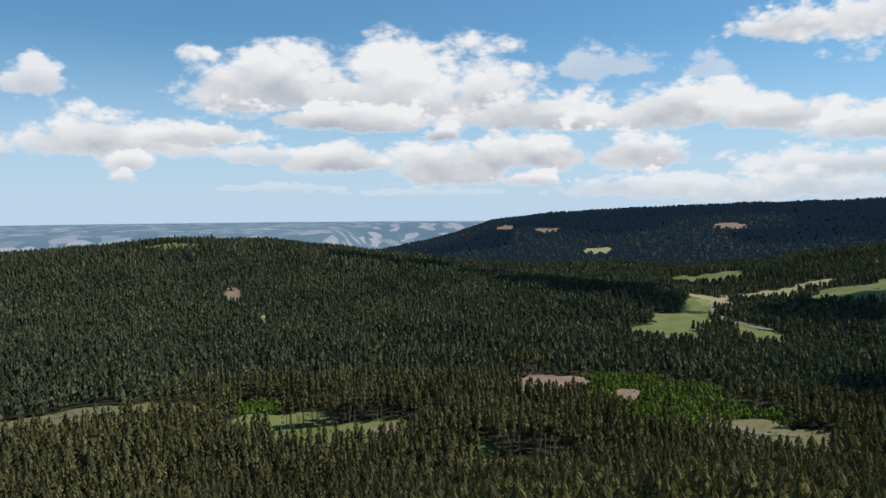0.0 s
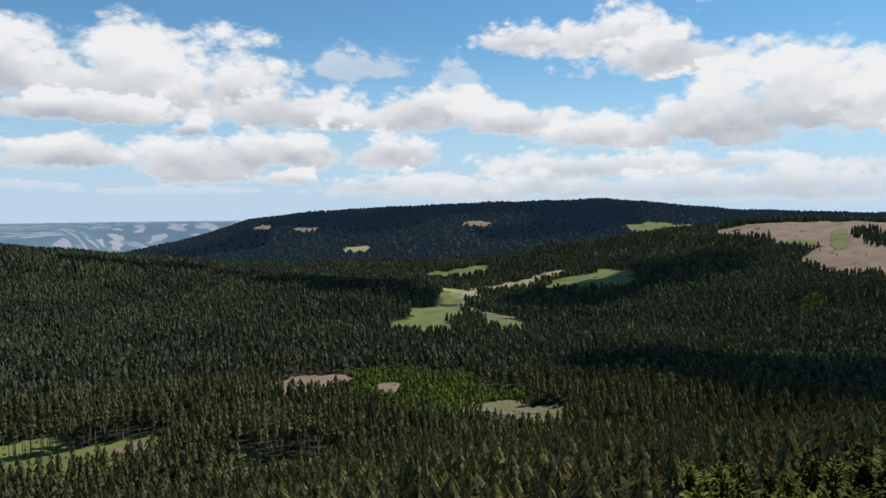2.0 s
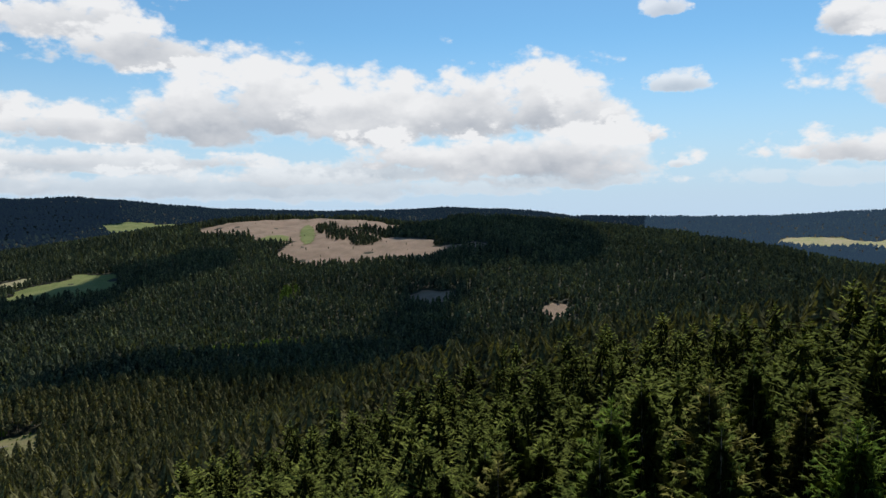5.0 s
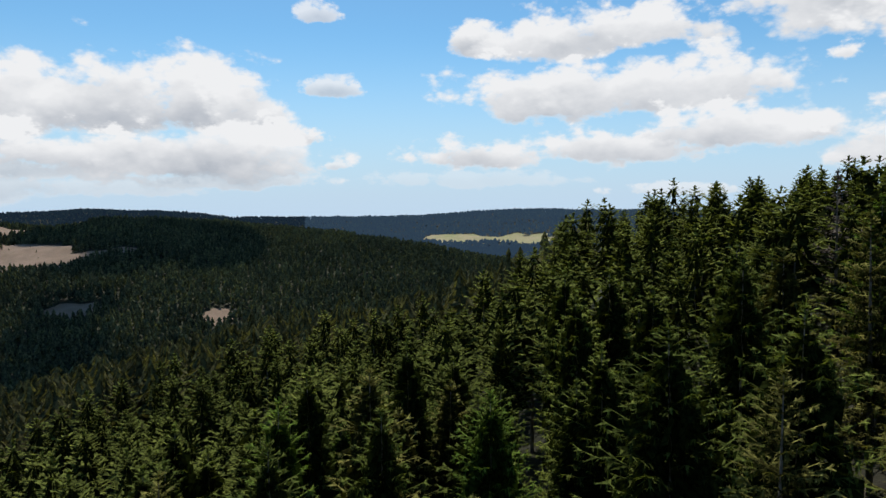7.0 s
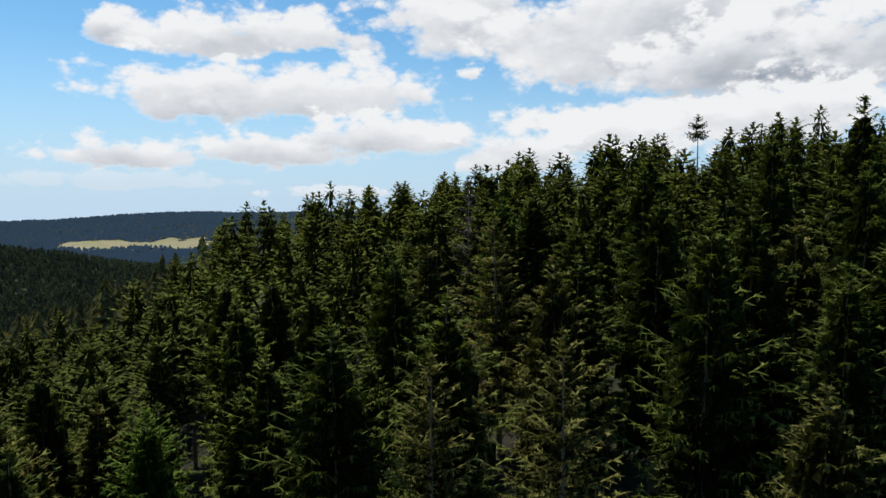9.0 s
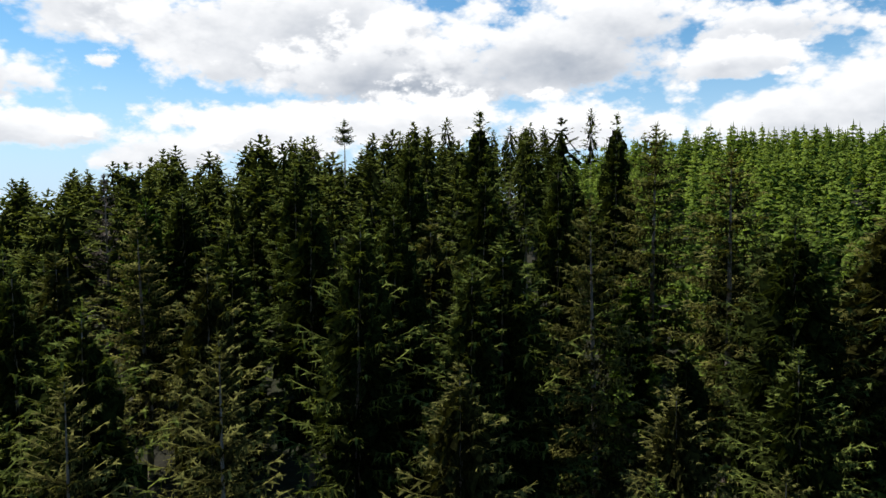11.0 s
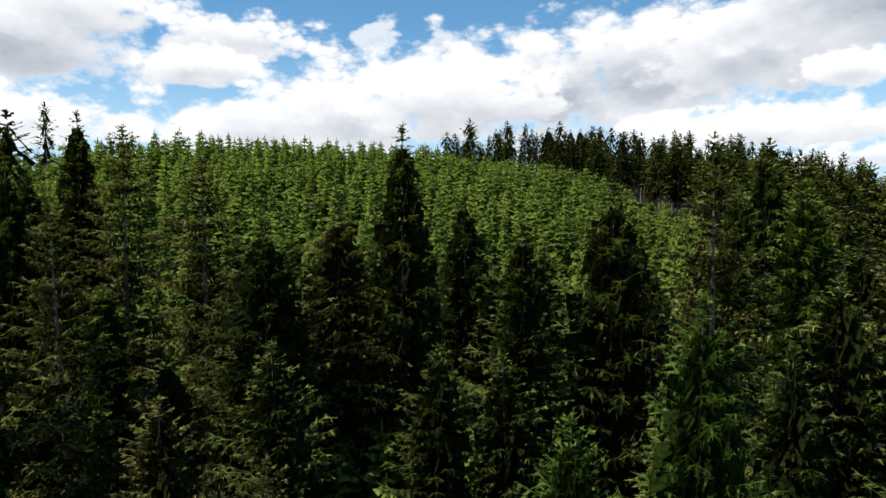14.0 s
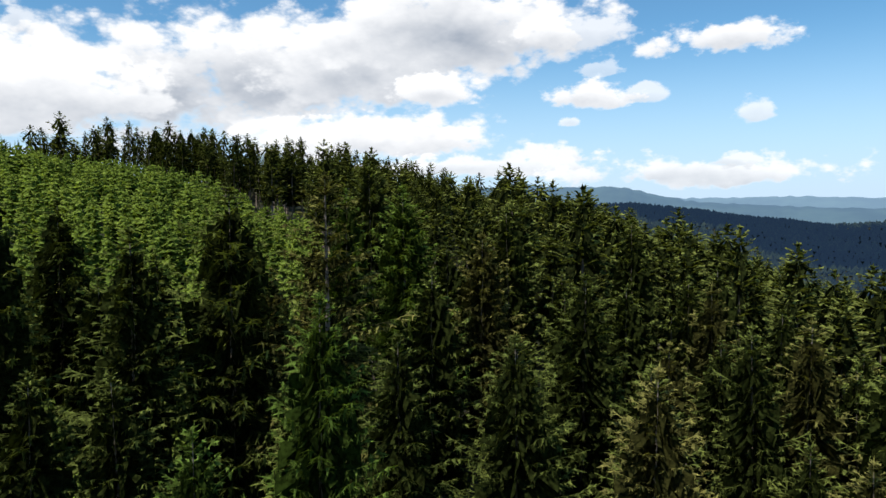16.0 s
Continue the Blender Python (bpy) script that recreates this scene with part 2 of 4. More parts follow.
RIDGES = [
    # the near hillside
    Ridge(0.225, 0.00018, 14, (-60, 130, -64.4), (-70, 140, -60.2), (-81, 150, -32.0), (-87, 150, -28.0), (-92.5, 150, -38.0), (-98.8, 150, -43.5), (-106, 150, -39.5), (-111, 150, -33.0), (-115, 150, -15.6), (-121, 150, -22.1), (-126, 155, -11.5), (-134, 165, -15.0), (-140, 172, -18.5), (-145, 180, -17.0), (-150, 190, -14.0), (-156, 180, -5.5), (-163, 165, 8.0), (-172, 165, 8.4), (-177, 165, 7.6), (-182.5, 165, 4.2), (-190, 200, 5.2), (-197, 205, 2.6), (-202, 210, -9.7), (-207.5, 215, -15.1), (-212, 215, -19.5), (-217, 220, -25.6), (-221.5, 225, -28.6), (-226, 230, -34.2), (-230, 235, -38.8), (-236.5, 240, -46.9), (-242, 245, -50.6), (-246, 250, -59.0), (-258, 280, -66.3)),
    # forested hill to the north, running down to the meadow
    Ridge(0.13, 2e-05, 100, (60, 2300, -136), (45, 2150, -124), (32.3, 2000, -118), (28, 1950, -114), (23.3, 1900, -95), (19.5, 1850, -86), (16.4, 1850, -90), (12, 1800, -108), (8.5, 1700, -121), (4, 1620, -144), (0, 1550, -151), (-4, 1480, -152), (-9.9, 1400, -156), (-14.3, 1290, -155), (-19, 1150, -170)),
    # long mountain
    Ridge(0.12, 1e-05, 200, (6, 3450, -217), (3.9, 3450, -189), (-0.7, 3500, -137), (-3.9, 3600, -98), (-6.8, 3650, -69), (-12.4, 3700, -30), (-16.8, 3700, -14), (-22.7, 3700, 1), (-31.8, 3750, 18), (-35.8, 3750, -10), (-40.4, 3800, -38), (-45.4, 3900, -45), (-50, 3900, -57), (-56, 3900, -52), (-60.2, 3900, -38), (-63.4, 3900, -45), (-66, 3900, -75), (-71, 3900, -86), (-75, 3900, -86), (-82, 3900, -86)),
    # hill with the felled top
    Ridge(0.16, 1e-05, 80, (-36, 2000, -133), (-40.8, 1950, -103), (-43.1, 1900, -55), (-47.6, 1850, -44), (-52.1, 1800, -46), (-56.4, 1750, -61), (-60.6, 1700, -56), (-64.5, 1650, -43), (-68.2, 1600, -49), (-72, 1550, -59), (-75.1, 1500, -66), (-78.7, 1400, -96), (-83.2, 1300, -122), (-87.9, 1200, -146), (-92.5, 1100, -168)),
    # wooded back behind it
    Ridge(0.14, 1e-05, 80, (-80, 1950, -161), (-86, 1900, -141), (-92, 1850, -131), (-98, 1800, -115), (-105, 1750, -104)),
    # long hill in the east
    Ridge(0.11, 1e-05, 120, (-82, 3650, -88), (-85, 3600, -79), (-90.2, 3500, -56), (-93.8, 3500, -46), (-99.2, 3500, -52), (-103.5, 3500, -45), (-106, 3500, -58), (-110, 3500, -58), (-130, 3500, -67), (-170, 3600, -68)),
    # wooded ridge in the west
    Ridge(0.14, 1e-05, 100, (-214, 2500, -9), (-222, 2500, -18), (-225, 2500, -17), (-228.1, 2450, -15), (-231, 2450, -35), (-236.4, 2400, -57), (-241, 2400, -78), (-242.4, 2400, -83), (-246, 2400, -75), (-260, 2400, -85), (-285, 2400, -114)),
]


DROP = 6.0  # the near hillside falls away steeply to the north


def ground(x, y):
    """The ground's height, without trees."""
    x, y = np.asarray(x, float), np.asarray(y, float)
    d = np.hypot(x, y)
    az = np.degrees(np.arctan2(-x, y))
    z = -163.0 - 12.0 * smooth(400, 1200, d) + 4.0 * lumps(x, y, 420, 3)
    z = z + 34.0 * smooth(1900, 2400, d) * smooth(74, 82, -az) * (1 - smooth(140, 170, -az))
    k = 8.0
    near = RIDGES[0].height(x, y)
    near = near - 14.0 * smooth(30, 125, d) * smooth(-104, -80, az) * (1 - smooth(-50, -10, az))
    near = near - 10.0 * smooth(40, 200, d) * smooth(76, 122, 226 - az) * (az > 60)
    near = near - 18.0 * smooth(110, 300, d) * smooth(-62, -32, az) * (1 - smooth(8, 30, az))
    near = near - DROP * smooth(15, 150, d) * (1 - smooth(320, 520, d)) * smooth(-66, -24, az) * (1 - smooth(50, 80, az))
    s = np.exp(z / k) + np.exp(near / k)
    for r in RIDGES[1:]:
        s = s + np.exp(r.height(x, y) / k)
    z = k * np.log(s)
    z = z + smooth(30, 160, d) * (1.0 * lumps(x, y, 60, 5) + smooth(400, 1500, d) * (3.0 * lumps(x, y, 350, 6) + 1.5 * lumps(x, y, 130, 8)))
    north = np.interp(az, [-4, -1, 1.5, 5, 40, 45], [0, 47, 70, 90, 90, 0])
    return z + CZ - north * smooth(2350, 3000, d)

# ---------------------------------------------------------------- materials


def material(name, rough=0.8):
    m = bpy.data.materials.new(name)
    m.use_nodes = True
    n = Nodes(m.node_tree)
    bsdf, out = n.put("ShaderNodeBsdfPrincipled"), n.put("ShaderNodeOutputMaterial")
    n.set(out.inputs[0], bsdf.outputs[0])
    bsdf.inputs["Roughness"].default_value = rough
    bsdf.inputs["Specular IOR Level"].default_value = 0.25
    n.bsdf, n.out = bsdf, out
    return m, n


def place(n):
    return n.put("ShaderNodeNewGeometry").outputs["Position"]


def bump(n, h, strength, dist):
    b = n.put("ShaderNodeBump")
    n.set(b.inputs["Height"], h)
    b.inputs["Strength"].default_value, b.inputs["Distance"].default_value = strength, dist
    n.set(n.bsdf.inputs["Normal"], b.outputs[0])


def foliage(name, dark, mid, light, per_object, thin=0.15, haze_glow=None, clump=0.0):
    """Needles: crown shade painted dark on the inner ones, lighter shoots at the tips; tint from tree to tree and over
    the hillside.
    """
    m, n = material(name, 0.65)
    p = place(n)
    tip = n.put("ShaderNodeAttribute")
    tip.attribute_name = "tip"
    if per_object:
        tree = n.put("ShaderNodeObjectInfo").outputs["Random"]
    else:
        a = n.put("ShaderNodeAttribute")
        a.attribute_name = "tint"
        tree = a.outputs["Fac"]
    spray = n.put("ShaderNodeNewGeometry").outputs["Random Per Island"]
    stand = n.noise(p, 0.006, 3.0, 0.55)
    f = n.math("ADD", n.math("MULTIPLY", tree, 0.5), n.math("MULTIPLY", spray, 0.3))
    f = n.math("ADD", f, n.math("MULTIPLY_ADD", stand, 1.2, -0.5), clamp=True)
    c = n.mix(n.step(f, 0.0, 0.55), dark, mid)
    c = n.mix(n.step(f, 0.5, 1.0), c, light)
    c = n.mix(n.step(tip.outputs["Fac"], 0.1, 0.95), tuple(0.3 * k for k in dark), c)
    if clump:  # clumps of needles; the shaded gaps between them are painted dark
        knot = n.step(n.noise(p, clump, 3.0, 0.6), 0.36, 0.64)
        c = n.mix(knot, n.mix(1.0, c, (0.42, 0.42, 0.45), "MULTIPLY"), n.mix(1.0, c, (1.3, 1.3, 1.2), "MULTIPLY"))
    n.set(n.bsdf.inputs["Base Color"], c)
    n.bsdf.inputs["Specular IOR Level"].default_value = 0.0
    # haze of the air, put on the needles as emission
    if haze_glow:
        n.set(n.bsdf.inputs["Emission Color"], (*haze_glow, 1.0))
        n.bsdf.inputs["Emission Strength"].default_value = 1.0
    leaf, both = n.put("ShaderNodeBsdfTranslucent"), n.put("ShaderNodeMixShader")
    n.set(leaf.inputs[0], n.mix(1.0, c, (1.3, 1.3, 0.6), "MULTIPLY"))
    both.inputs[0].default_value = thin
    n.set(both.inputs[1], n.bsdf.outputs[0])
    n.set(both.inputs[2], leaf.outputs[0])
    n.set(n.out.inputs[0], both.outputs[0])
    return m


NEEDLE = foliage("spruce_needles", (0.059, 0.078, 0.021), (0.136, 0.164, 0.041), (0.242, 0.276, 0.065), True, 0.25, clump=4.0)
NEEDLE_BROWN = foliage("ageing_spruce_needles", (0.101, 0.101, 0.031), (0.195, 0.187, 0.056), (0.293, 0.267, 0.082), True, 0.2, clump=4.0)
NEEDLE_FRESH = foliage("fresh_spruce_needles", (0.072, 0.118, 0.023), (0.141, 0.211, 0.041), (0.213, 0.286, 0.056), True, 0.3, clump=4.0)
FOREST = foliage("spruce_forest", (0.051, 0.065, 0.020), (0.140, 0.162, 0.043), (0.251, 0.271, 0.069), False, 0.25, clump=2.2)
# these two are bluer: distance haze is painted into the needle colours
FOREST_WIDE = foliage("hazed_distant_forest", (0.048, 0.049, 0.027), (0.110, 0.107, 0.053), (0.184, 0.170, 0.076), False, 0.22, clump=1.1)
FOREST_HILL = foliage("hazed_hillside_forest", (0.043, 0.053, 0.039), (0.092, 0.105, 0.067), (0.148, 0.162, 0.088), False, 0.25, clump=0.45)
# far woods that glow blue in place of the haze before them
FAR_FOREST = foliage("hazed_woods", (0.008, 0.012, 0.006), (0.015, 0.022, 0.009), (0.030, 0.036, 0.014), False, 0.0, (0.008, 0.016, 0.032))
EAST_FOREST = foliage("hazed_woods_east", (0.012, 0.018, 0.008), (0.022, 0.032, 0.012), (0.042, 0.050, 0.018), False, 0.0, (0.026, 0.047, 0.082))
WEST_FOREST = foliage("hazed_woods_west", (0.008, 0.012, 0.006), (0.015, 0.022, 0.009), (0.030, 0.036, 0.014), False, 0.0, (0.013, 0.026, 0.055))
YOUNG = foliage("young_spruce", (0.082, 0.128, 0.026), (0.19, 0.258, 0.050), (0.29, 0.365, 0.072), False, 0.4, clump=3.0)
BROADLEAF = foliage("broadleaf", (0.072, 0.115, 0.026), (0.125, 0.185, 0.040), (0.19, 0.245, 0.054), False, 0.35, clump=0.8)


def earth(name, a, b, c, size, rough=0.95):
    m, n = material(name, rough)
    p = place(n)
    big, fine = n.noise(p, 1 / size, 5.0, 0.6), n.noise(p, 0.9, 4.0, 0.6)
    col = n.mix(n.step(big, 0.36, 0.62), a, b)
    col = n.mix(n.math("MULTIPLY", n.step(fine, 0.42, 0.68), 0.75), col, c)
    n.set(n.bsdf.inputs["Base Color"], col)
    bump(n, fine, 0.6, 0.5)
    return m


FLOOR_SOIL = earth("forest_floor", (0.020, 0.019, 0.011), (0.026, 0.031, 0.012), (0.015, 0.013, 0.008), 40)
BARE = earth("felled_ground", (0.17, 0.115, 0.085), (0.23, 0.155, 0.115), (0.12, 0.105, 0.055), 30)
GRASS = earth("meadow_grass", (0.085, 0.115, 0.028), (0.13, 0.15, 0.045), (0.145, 0.135, 0.05), 40)
PALE = earth("dry_field", (0.26, 0.22, 0.12), (0.20, 0.21, 0.08), (0.32, 0.27, 0.17), 60)
DRY = earth("dry_grass", (0.115, 0.112, 0.042), (0.165, 0.138, 0.070), (0.075, 0.092, 0.026), 22)
GRAVEL = earth("gravel_track", (0.165, 0.15, 0.122), (0.135, 0.122, 0.096), (0.20, 0.184, 0.15), 6)
DEAD_WOOD = earth("dead_boughs", (0.06, 0.048, 0.036), (0.085, 0.068, 0.052), (0.045, 0.036, 0.027), 1.5)
BARK = earth("spruce_bark", (0.16, 0.13, 0.105), (0.22, 0.18, 0.145), (0.11, 0.09, 0.07), 1.5)


# ---------------------------------------------------------------- helpers for meshes


def mesh_from(name, verts, faces, mat, tint=None, tip=None):
    me = bpy.data.meshes.new(name)
    verts, faces = np.asarray(verts, np.float32), np.asarray(faces, np.int32)
    nv, nf, k = len(verts), len(faces), faces.shape[1]
    me.vertices.add(nv)
    me.vertices.foreach_set("co", verts.ravel())
    me.loops.add(nf * k)
    me.loops.foreach_set("vertex_index", faces.ravel())
    me.polygons.add(nf)
    me.polygons.foreach_set("loop_start", np.arange(0, nf * k, k, dtype=np.int32))
    me.polygons.foreach_set("loop_total", np.full(nf, k, np.int32))
    if tint is not None:
        me.attributes.new("tint", "FLOAT", "POINT").data.foreach_set("value", np.asarray(tint, np.float32))
    if tip is not None:
        me.attributes.new("tip", "FLOAT", "POINT").data.foreach_set("value", np.asarray(tip, np.float32))
    me.update(calc_edges=True)
    me.materials.append(mat)
    return me


def part(name, me, parent, label=""):
    ob = new(name, me)
    ob.parent = parent
    return tagged(ob, label)


# ---------------------------------------------------------------- the ground, one sheet


def land():
    r = np.concatenate(([0.0], np.geomspace(6, 4950, 170)))
    a = np.radians(np.linspace(0, 360, 361)[:-1])
    x, y = -np.outer(r, np.sin(a)), np.outer(r, np.cos(a))
    v = np.stack([x, y, ground(x, y)], -1).reshape(-1, 3)
    i, j = np.meshgrid(np.arange(len(r) - 1), np.arange(len(a)), indexing="ij")
    k, w = (j + 1) % len(a), len(a)
    f = np.stack([i * w + j, i * w + k, (i + 1) * w + k, (i + 1) * w + j], -1).reshape(-1, 4)
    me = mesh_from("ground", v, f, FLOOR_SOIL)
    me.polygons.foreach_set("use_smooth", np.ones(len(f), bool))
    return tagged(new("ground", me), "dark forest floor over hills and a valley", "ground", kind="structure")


land()

# ---------------------------------------------------------------- open patches in the woods
OPEN = []


def blob_inside(x, y, shapes):
    """True inside any of the lobes (x, y, half length, half width, turn in degrees)."""
    out = np.zeros(x.shape, bool)
    for cx, cy, a, b, turn in shapes:
        c, s = math.cos(radians(turn)), math.sin(radians(turn))
        near = np.nonzero(np.hypot(x - cx, y - cy) < 1.3 * max(a, b))
        px, py = x[near], y[near]
        u, v = (px - cx) * c + (py - cy) * s, -(px - cx) * s + (py - cy) * c
        wob = 1 + 0.27 * lumps(px, py, 0.9 * min(a, b) + 8, int(a + b))
        out[near] |= (u / a) ** 2 + (v / b) ** 2 < wob
    return out


def patch(name, mat, label, category, *shapes, lift=0.25):
    """A meadow, felled area or track bed draped on the ground, with no tall trees."""
    OPEN.append(shapes)
    x0, x1 = min(s[0] - 1.2 * max(s[2:4]) for s in shapes), max(s[0] + 1.2 * max(s[2:4]) for s in shapes)
    y0, y1 = min(s[1] - 1.2 * max(s[2:4]) for s in shapes), max(s[1] + 1.2 * max(s[2:4]) for s in shapes)
    n = 110
    gx, gy = np.meshgrid(np.linspace(x0, x1, n), np.linspace(y0, y1, n), indexing="ij")
    inside = blob_inside(gx, gy, shapes)
    v = np.stack([gx, gy, ground(gx, gy) + lift + 0.0012 * np.hypot(gx, gy)], -1).reshape(-1, 3)
    i, j = np.nonzero(inside[:-1, :-1] & inside[1:, :-1] & inside[1:, 1:] & inside[:-1, 1:])
    f = np.stack([i * n + j, (i + 1) * n + j, (i + 1) * n + j + 1, i * n + j + 1], -1)
    used, inv = np.unique(f, return_inverse=True)
    me = mesh_from(name, v[used], inv.reshape(-1, 4), mat)
    return tagged(new(name, me), label, category, kind="structure")


def at(az, d, across, deep):
    """A lobe at a bearing and distance, so wide across and deep along it."""
    return (*bearing(az, d).xy, across, deep, az)


TALL_STANDS = [at(11.6, 541, 14, 7), at(9.5, 543, 16, 9), at(7.3, 547, 17, 12), at(5.4, 545, 14, 12), at(-5.0, 452, 10, 13), at(-6.8, 450, 13, 12), at(-8.6, 446, 11, 12), at(-6.6, 697, 22, 9)]
SHRUBS = [at(-22.5, 590, 45, 40), at(-18.6, 548, 40, 42), at(-14.8, 575, 30, 30), at(-15.0, 640, 85, 65), at(-19.0, 595, 60, 45), at(-43.5, 845, 80, 22), at(-67.3, 785, 40, 22), at(-47.5, 1120, 16, 50), at(15, 590, 30, 22)]
patch("meadow", GRASS, "bright green meadow between the woods", "meadow", at(-17.5, 985, 46, 62), at(-18.8, 1080, 45, 60), at(-20, 1170, 28, 70), at(-20.2, 1235, 25, 40),
      at(-23, 1050, 24, 26), at(-24.5, 1000, 30, 34), at(-25.3, 975, 22, 28))
patch("field", PALE, "pale mown strip across the valley", "field", at(-20.6, 1300, 36, 36), at(-23.5, 1385, 55, 36), at(-26, 1420, 52, 30), at(-28.2, 1450, 36, 22), at(-21.3, 1250, 30, 40), at(-23.5, 1335, 45, 30), at(-25.5, 1375, 45, 28), at(-28, 1415, 36, 22))
patch("meadow", GRASS, "grey green sloping meadow below the wood", "meadow", at(-30.5, 1330, 72, 60), at(-33.0, 1345, 48, 85))
patch("meadow", GRASS, "small green meadow with scattered trees", "meadow", at(-19.2, 1670, 55, 95), at(-21.6, 1660, 55, 95))
patch("felled_area", BARE, "pinkish bare felled area in the forest", "clearing", at(-7.8, 632, 36, 58), at(-10.4, 668, 18, 18))
patch("felled_area", BARE, "small bare spot among young trees", "clearing", at(-14.8, 632, 14, 22))
patch("clearing", DRY, "dry grassy clearing with a track", "clearing", at(-24.0, 552, 34, 38), at(-27.3, 545, 27, 32), at(-25.5, 518, 34, 24))
patch("clearing", DRY, "dry grassy clearing at the wood's edge", "clearing", at(31, 595, 62, 50), at(27, 612, 60, 36), at(22.5, 598, 40, 26))
patch("clearing", GRASS, "bright grassy clearing below tall trunks", "clearing", at(13.5, 545, 46, 32), at(8.5, 500, 55, 28), at(5.3, 492, 26, 22), at(-3.0, 448, 16, 16), at(6.0, 520, 30, 18), at(10.5, 520, 30, 18))
patch("clearing", DRY, "small grassy gap before tall trunks", "clearing", at(-6.0, 410, 30, 30), at(-8.6, 408, 18, 26))
patch("felled_area", BARE, "small pinkish felled patch on the hill", "clearing", at(16.8, 1290, 16, 60))
patch("clearing", GRASS, "yellowish open hilltop", "clearing", at(21.3, 1780, 70, 60), at(24, 1830, 40, 40))
patch("felled_area", PALE, "narrow pale ride through the forest", "clearing", at(14.5, 1085, 5, 75))
patch("felled_area", BARE, "broad pinkish brown felled hillside", "clearing", at(-44.3, 1750, 112, 125), at(-48.5, 1700, 130, 185), at(-52, 1450, 135, 170), at(-55.5, 1375, 100, 115), at(-57.8, 1320, 55, 55), at(-54.2, 1720, 90, 80))
patch("clearing", GRASS, "green strip on the felled hillside", "clearing", at(-49, 1600, 18, 120), at(-46.5, 1560, 30, 30), lift=1.2)
patch("felled_area", BARE, "shaded pinkish felled patch", "clearing", at(-59, 1015, 34, 34))
patch("felled_area", BARE, "small pale felled patch in the forest", "clearing", at(-69.2, 940, 19, 36))
patch("felled_area", BARE, "narrow felled band on the hill", "clearing", at(-61, 1325, 75, 26))
patch("felled_area", BARE, "pinkish felled patch on the long mountain", "clearing", at(-22.3, 2900, 62, 95))
patch("felled_area", BARE, "bare patch near the mountain's end", "clearing", at(-5, 3150, 42, 95))
patch("felled_area", BARE, "bare patch on the mountain's shoulder", "clearing", at(-8.4, 3030, 55, 90))
patch("felled_area", PALE, "pale patch at the mountain's foot", "clearing", at(-12.5, 2470, 52, 60))
patch("meadow", GRASS, "far green meadow on the plateau", "meadow", at(-36, 2790, 105, 120), at(-39.2, 2770, 95, 110))
patch("field", PALE, "far pale field behind the hill", "field", at(-79.3, 2650, 95, 300))
patch("field", PALE, "broad pale fields in the far valley", "field", at(-88, 2560, 165, 190), at(-93.8, 2520, 140, 200))
patch("felled_area", BARE, "strip of bare earth in the grassy clearing", "clearing", at(3.9, 500, 14, 12), at(5.0, 512, 10, 8), lift=0.6)
patch("track", GRAVEL, "pale gravel track in the clearing", "track", at(29.1, 628, 12, 3), at(27.7, 622, 12, 3), at(26.2, 616, 12, 3), lift=0.8)
patch("track", GRAVEL, "pale track winding through the dry clearing", "track", at(-22, 575, 3, 14), at(-23, 560, 8, 4), at(-24.5, 556, 12, 3), at(-26.5, 558, 10, 3), lift=0.8)
patch("track", GRAVEL, "pale track along the meadow", "track", at(-21.1, 1190, 5, 40), at(-21.8, 1110, 8, 30), at(-23, 1075, 22, 9), at(-24.4, 1045, 20, 9), lift=0.9)


def clear_of_open(x, y):
    keep = np.ones(x.shape, bool)
    for shapes in OPEN:
        keep &= ~blob_inside(x, y, shapes)
    return keep


# ---------------------------------------------------------------- spruces


def crown_template(seed, tiers, blades, bottom, radius=0.13, slim=0.9, spread=1.0, inner=0.55, ragged=0.012, rise=1.7):
    """A far spruce of height 1: tiers of drooping boughs, each a single face."""
    r = np.random.default_rng(seed)
    v, f, e = [], [], []
    for t in range(tiers):
        h = bottom + (1 - bottom) * (t + r.uniform(-0.2, 0.2)) / tiers
        h = max(h, bottom)
        rad = radius * (1 - math.exp(-0.5 * slim * (1 - h) / radius)) + 0.012
        up = (1 - bottom) / tiers * (rise if h < 0.7 else max(rise, 1.7)) * r.uniform(0.88, 1.12)
        a0 = r.uniform(0, math.tau)
        for b in range(blades):
            a = a0 + math.tau * (b + r.uniform(-0.25, 0.25)) / blades
            w = spread * math.pi / blades * r.uniform(0.75, 1.25)
            q = rad * r.uniform(0.5, 1.35)
            k = len(v)
            drop = r.uniform(-1.0, 1.6) * ragged
            v += [(0, 0, min(1.0, h + up)), (q * math.cos(a - w), q * math.sin(a - w), h - drop), (q * math.cos(a + w), q * math.sin(a + w), h + drop)]
            f.append((k, k + 1, k + 2))
            # low towards the trunk, where the crown's shade is painted
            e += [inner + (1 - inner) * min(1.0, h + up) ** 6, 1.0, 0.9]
    return np.array(v), np.array(f), np.array(e)


def scatter(d0, d1, az0, az1, gap, keep):
    """Jittered rows of trees in a sector of rings, gap metres apart."""
    n = int(2 * d1 / gap) + 1
    g = (np.arange(n) - n / 2) * gap
    x, y = np.meshgrid(g, g)
    x = x + rng.uniform(-0.42, 0.42, x.shape) * gap
    y = y + rng.uniform(-0.42, 0.42, x.shape) * gap
    x, y = x.ravel(), y.ravel()
    d = np.hypot(x, y)
    az = (np.degrees(np.arctan2(-x, y)) - az0) % 360
    m = (d >= d0) & (d < d1) & (az < (az1 - az0))
    x, y = x[m], y[m]
    m = keep(x, y)
    return x[m], y[m]


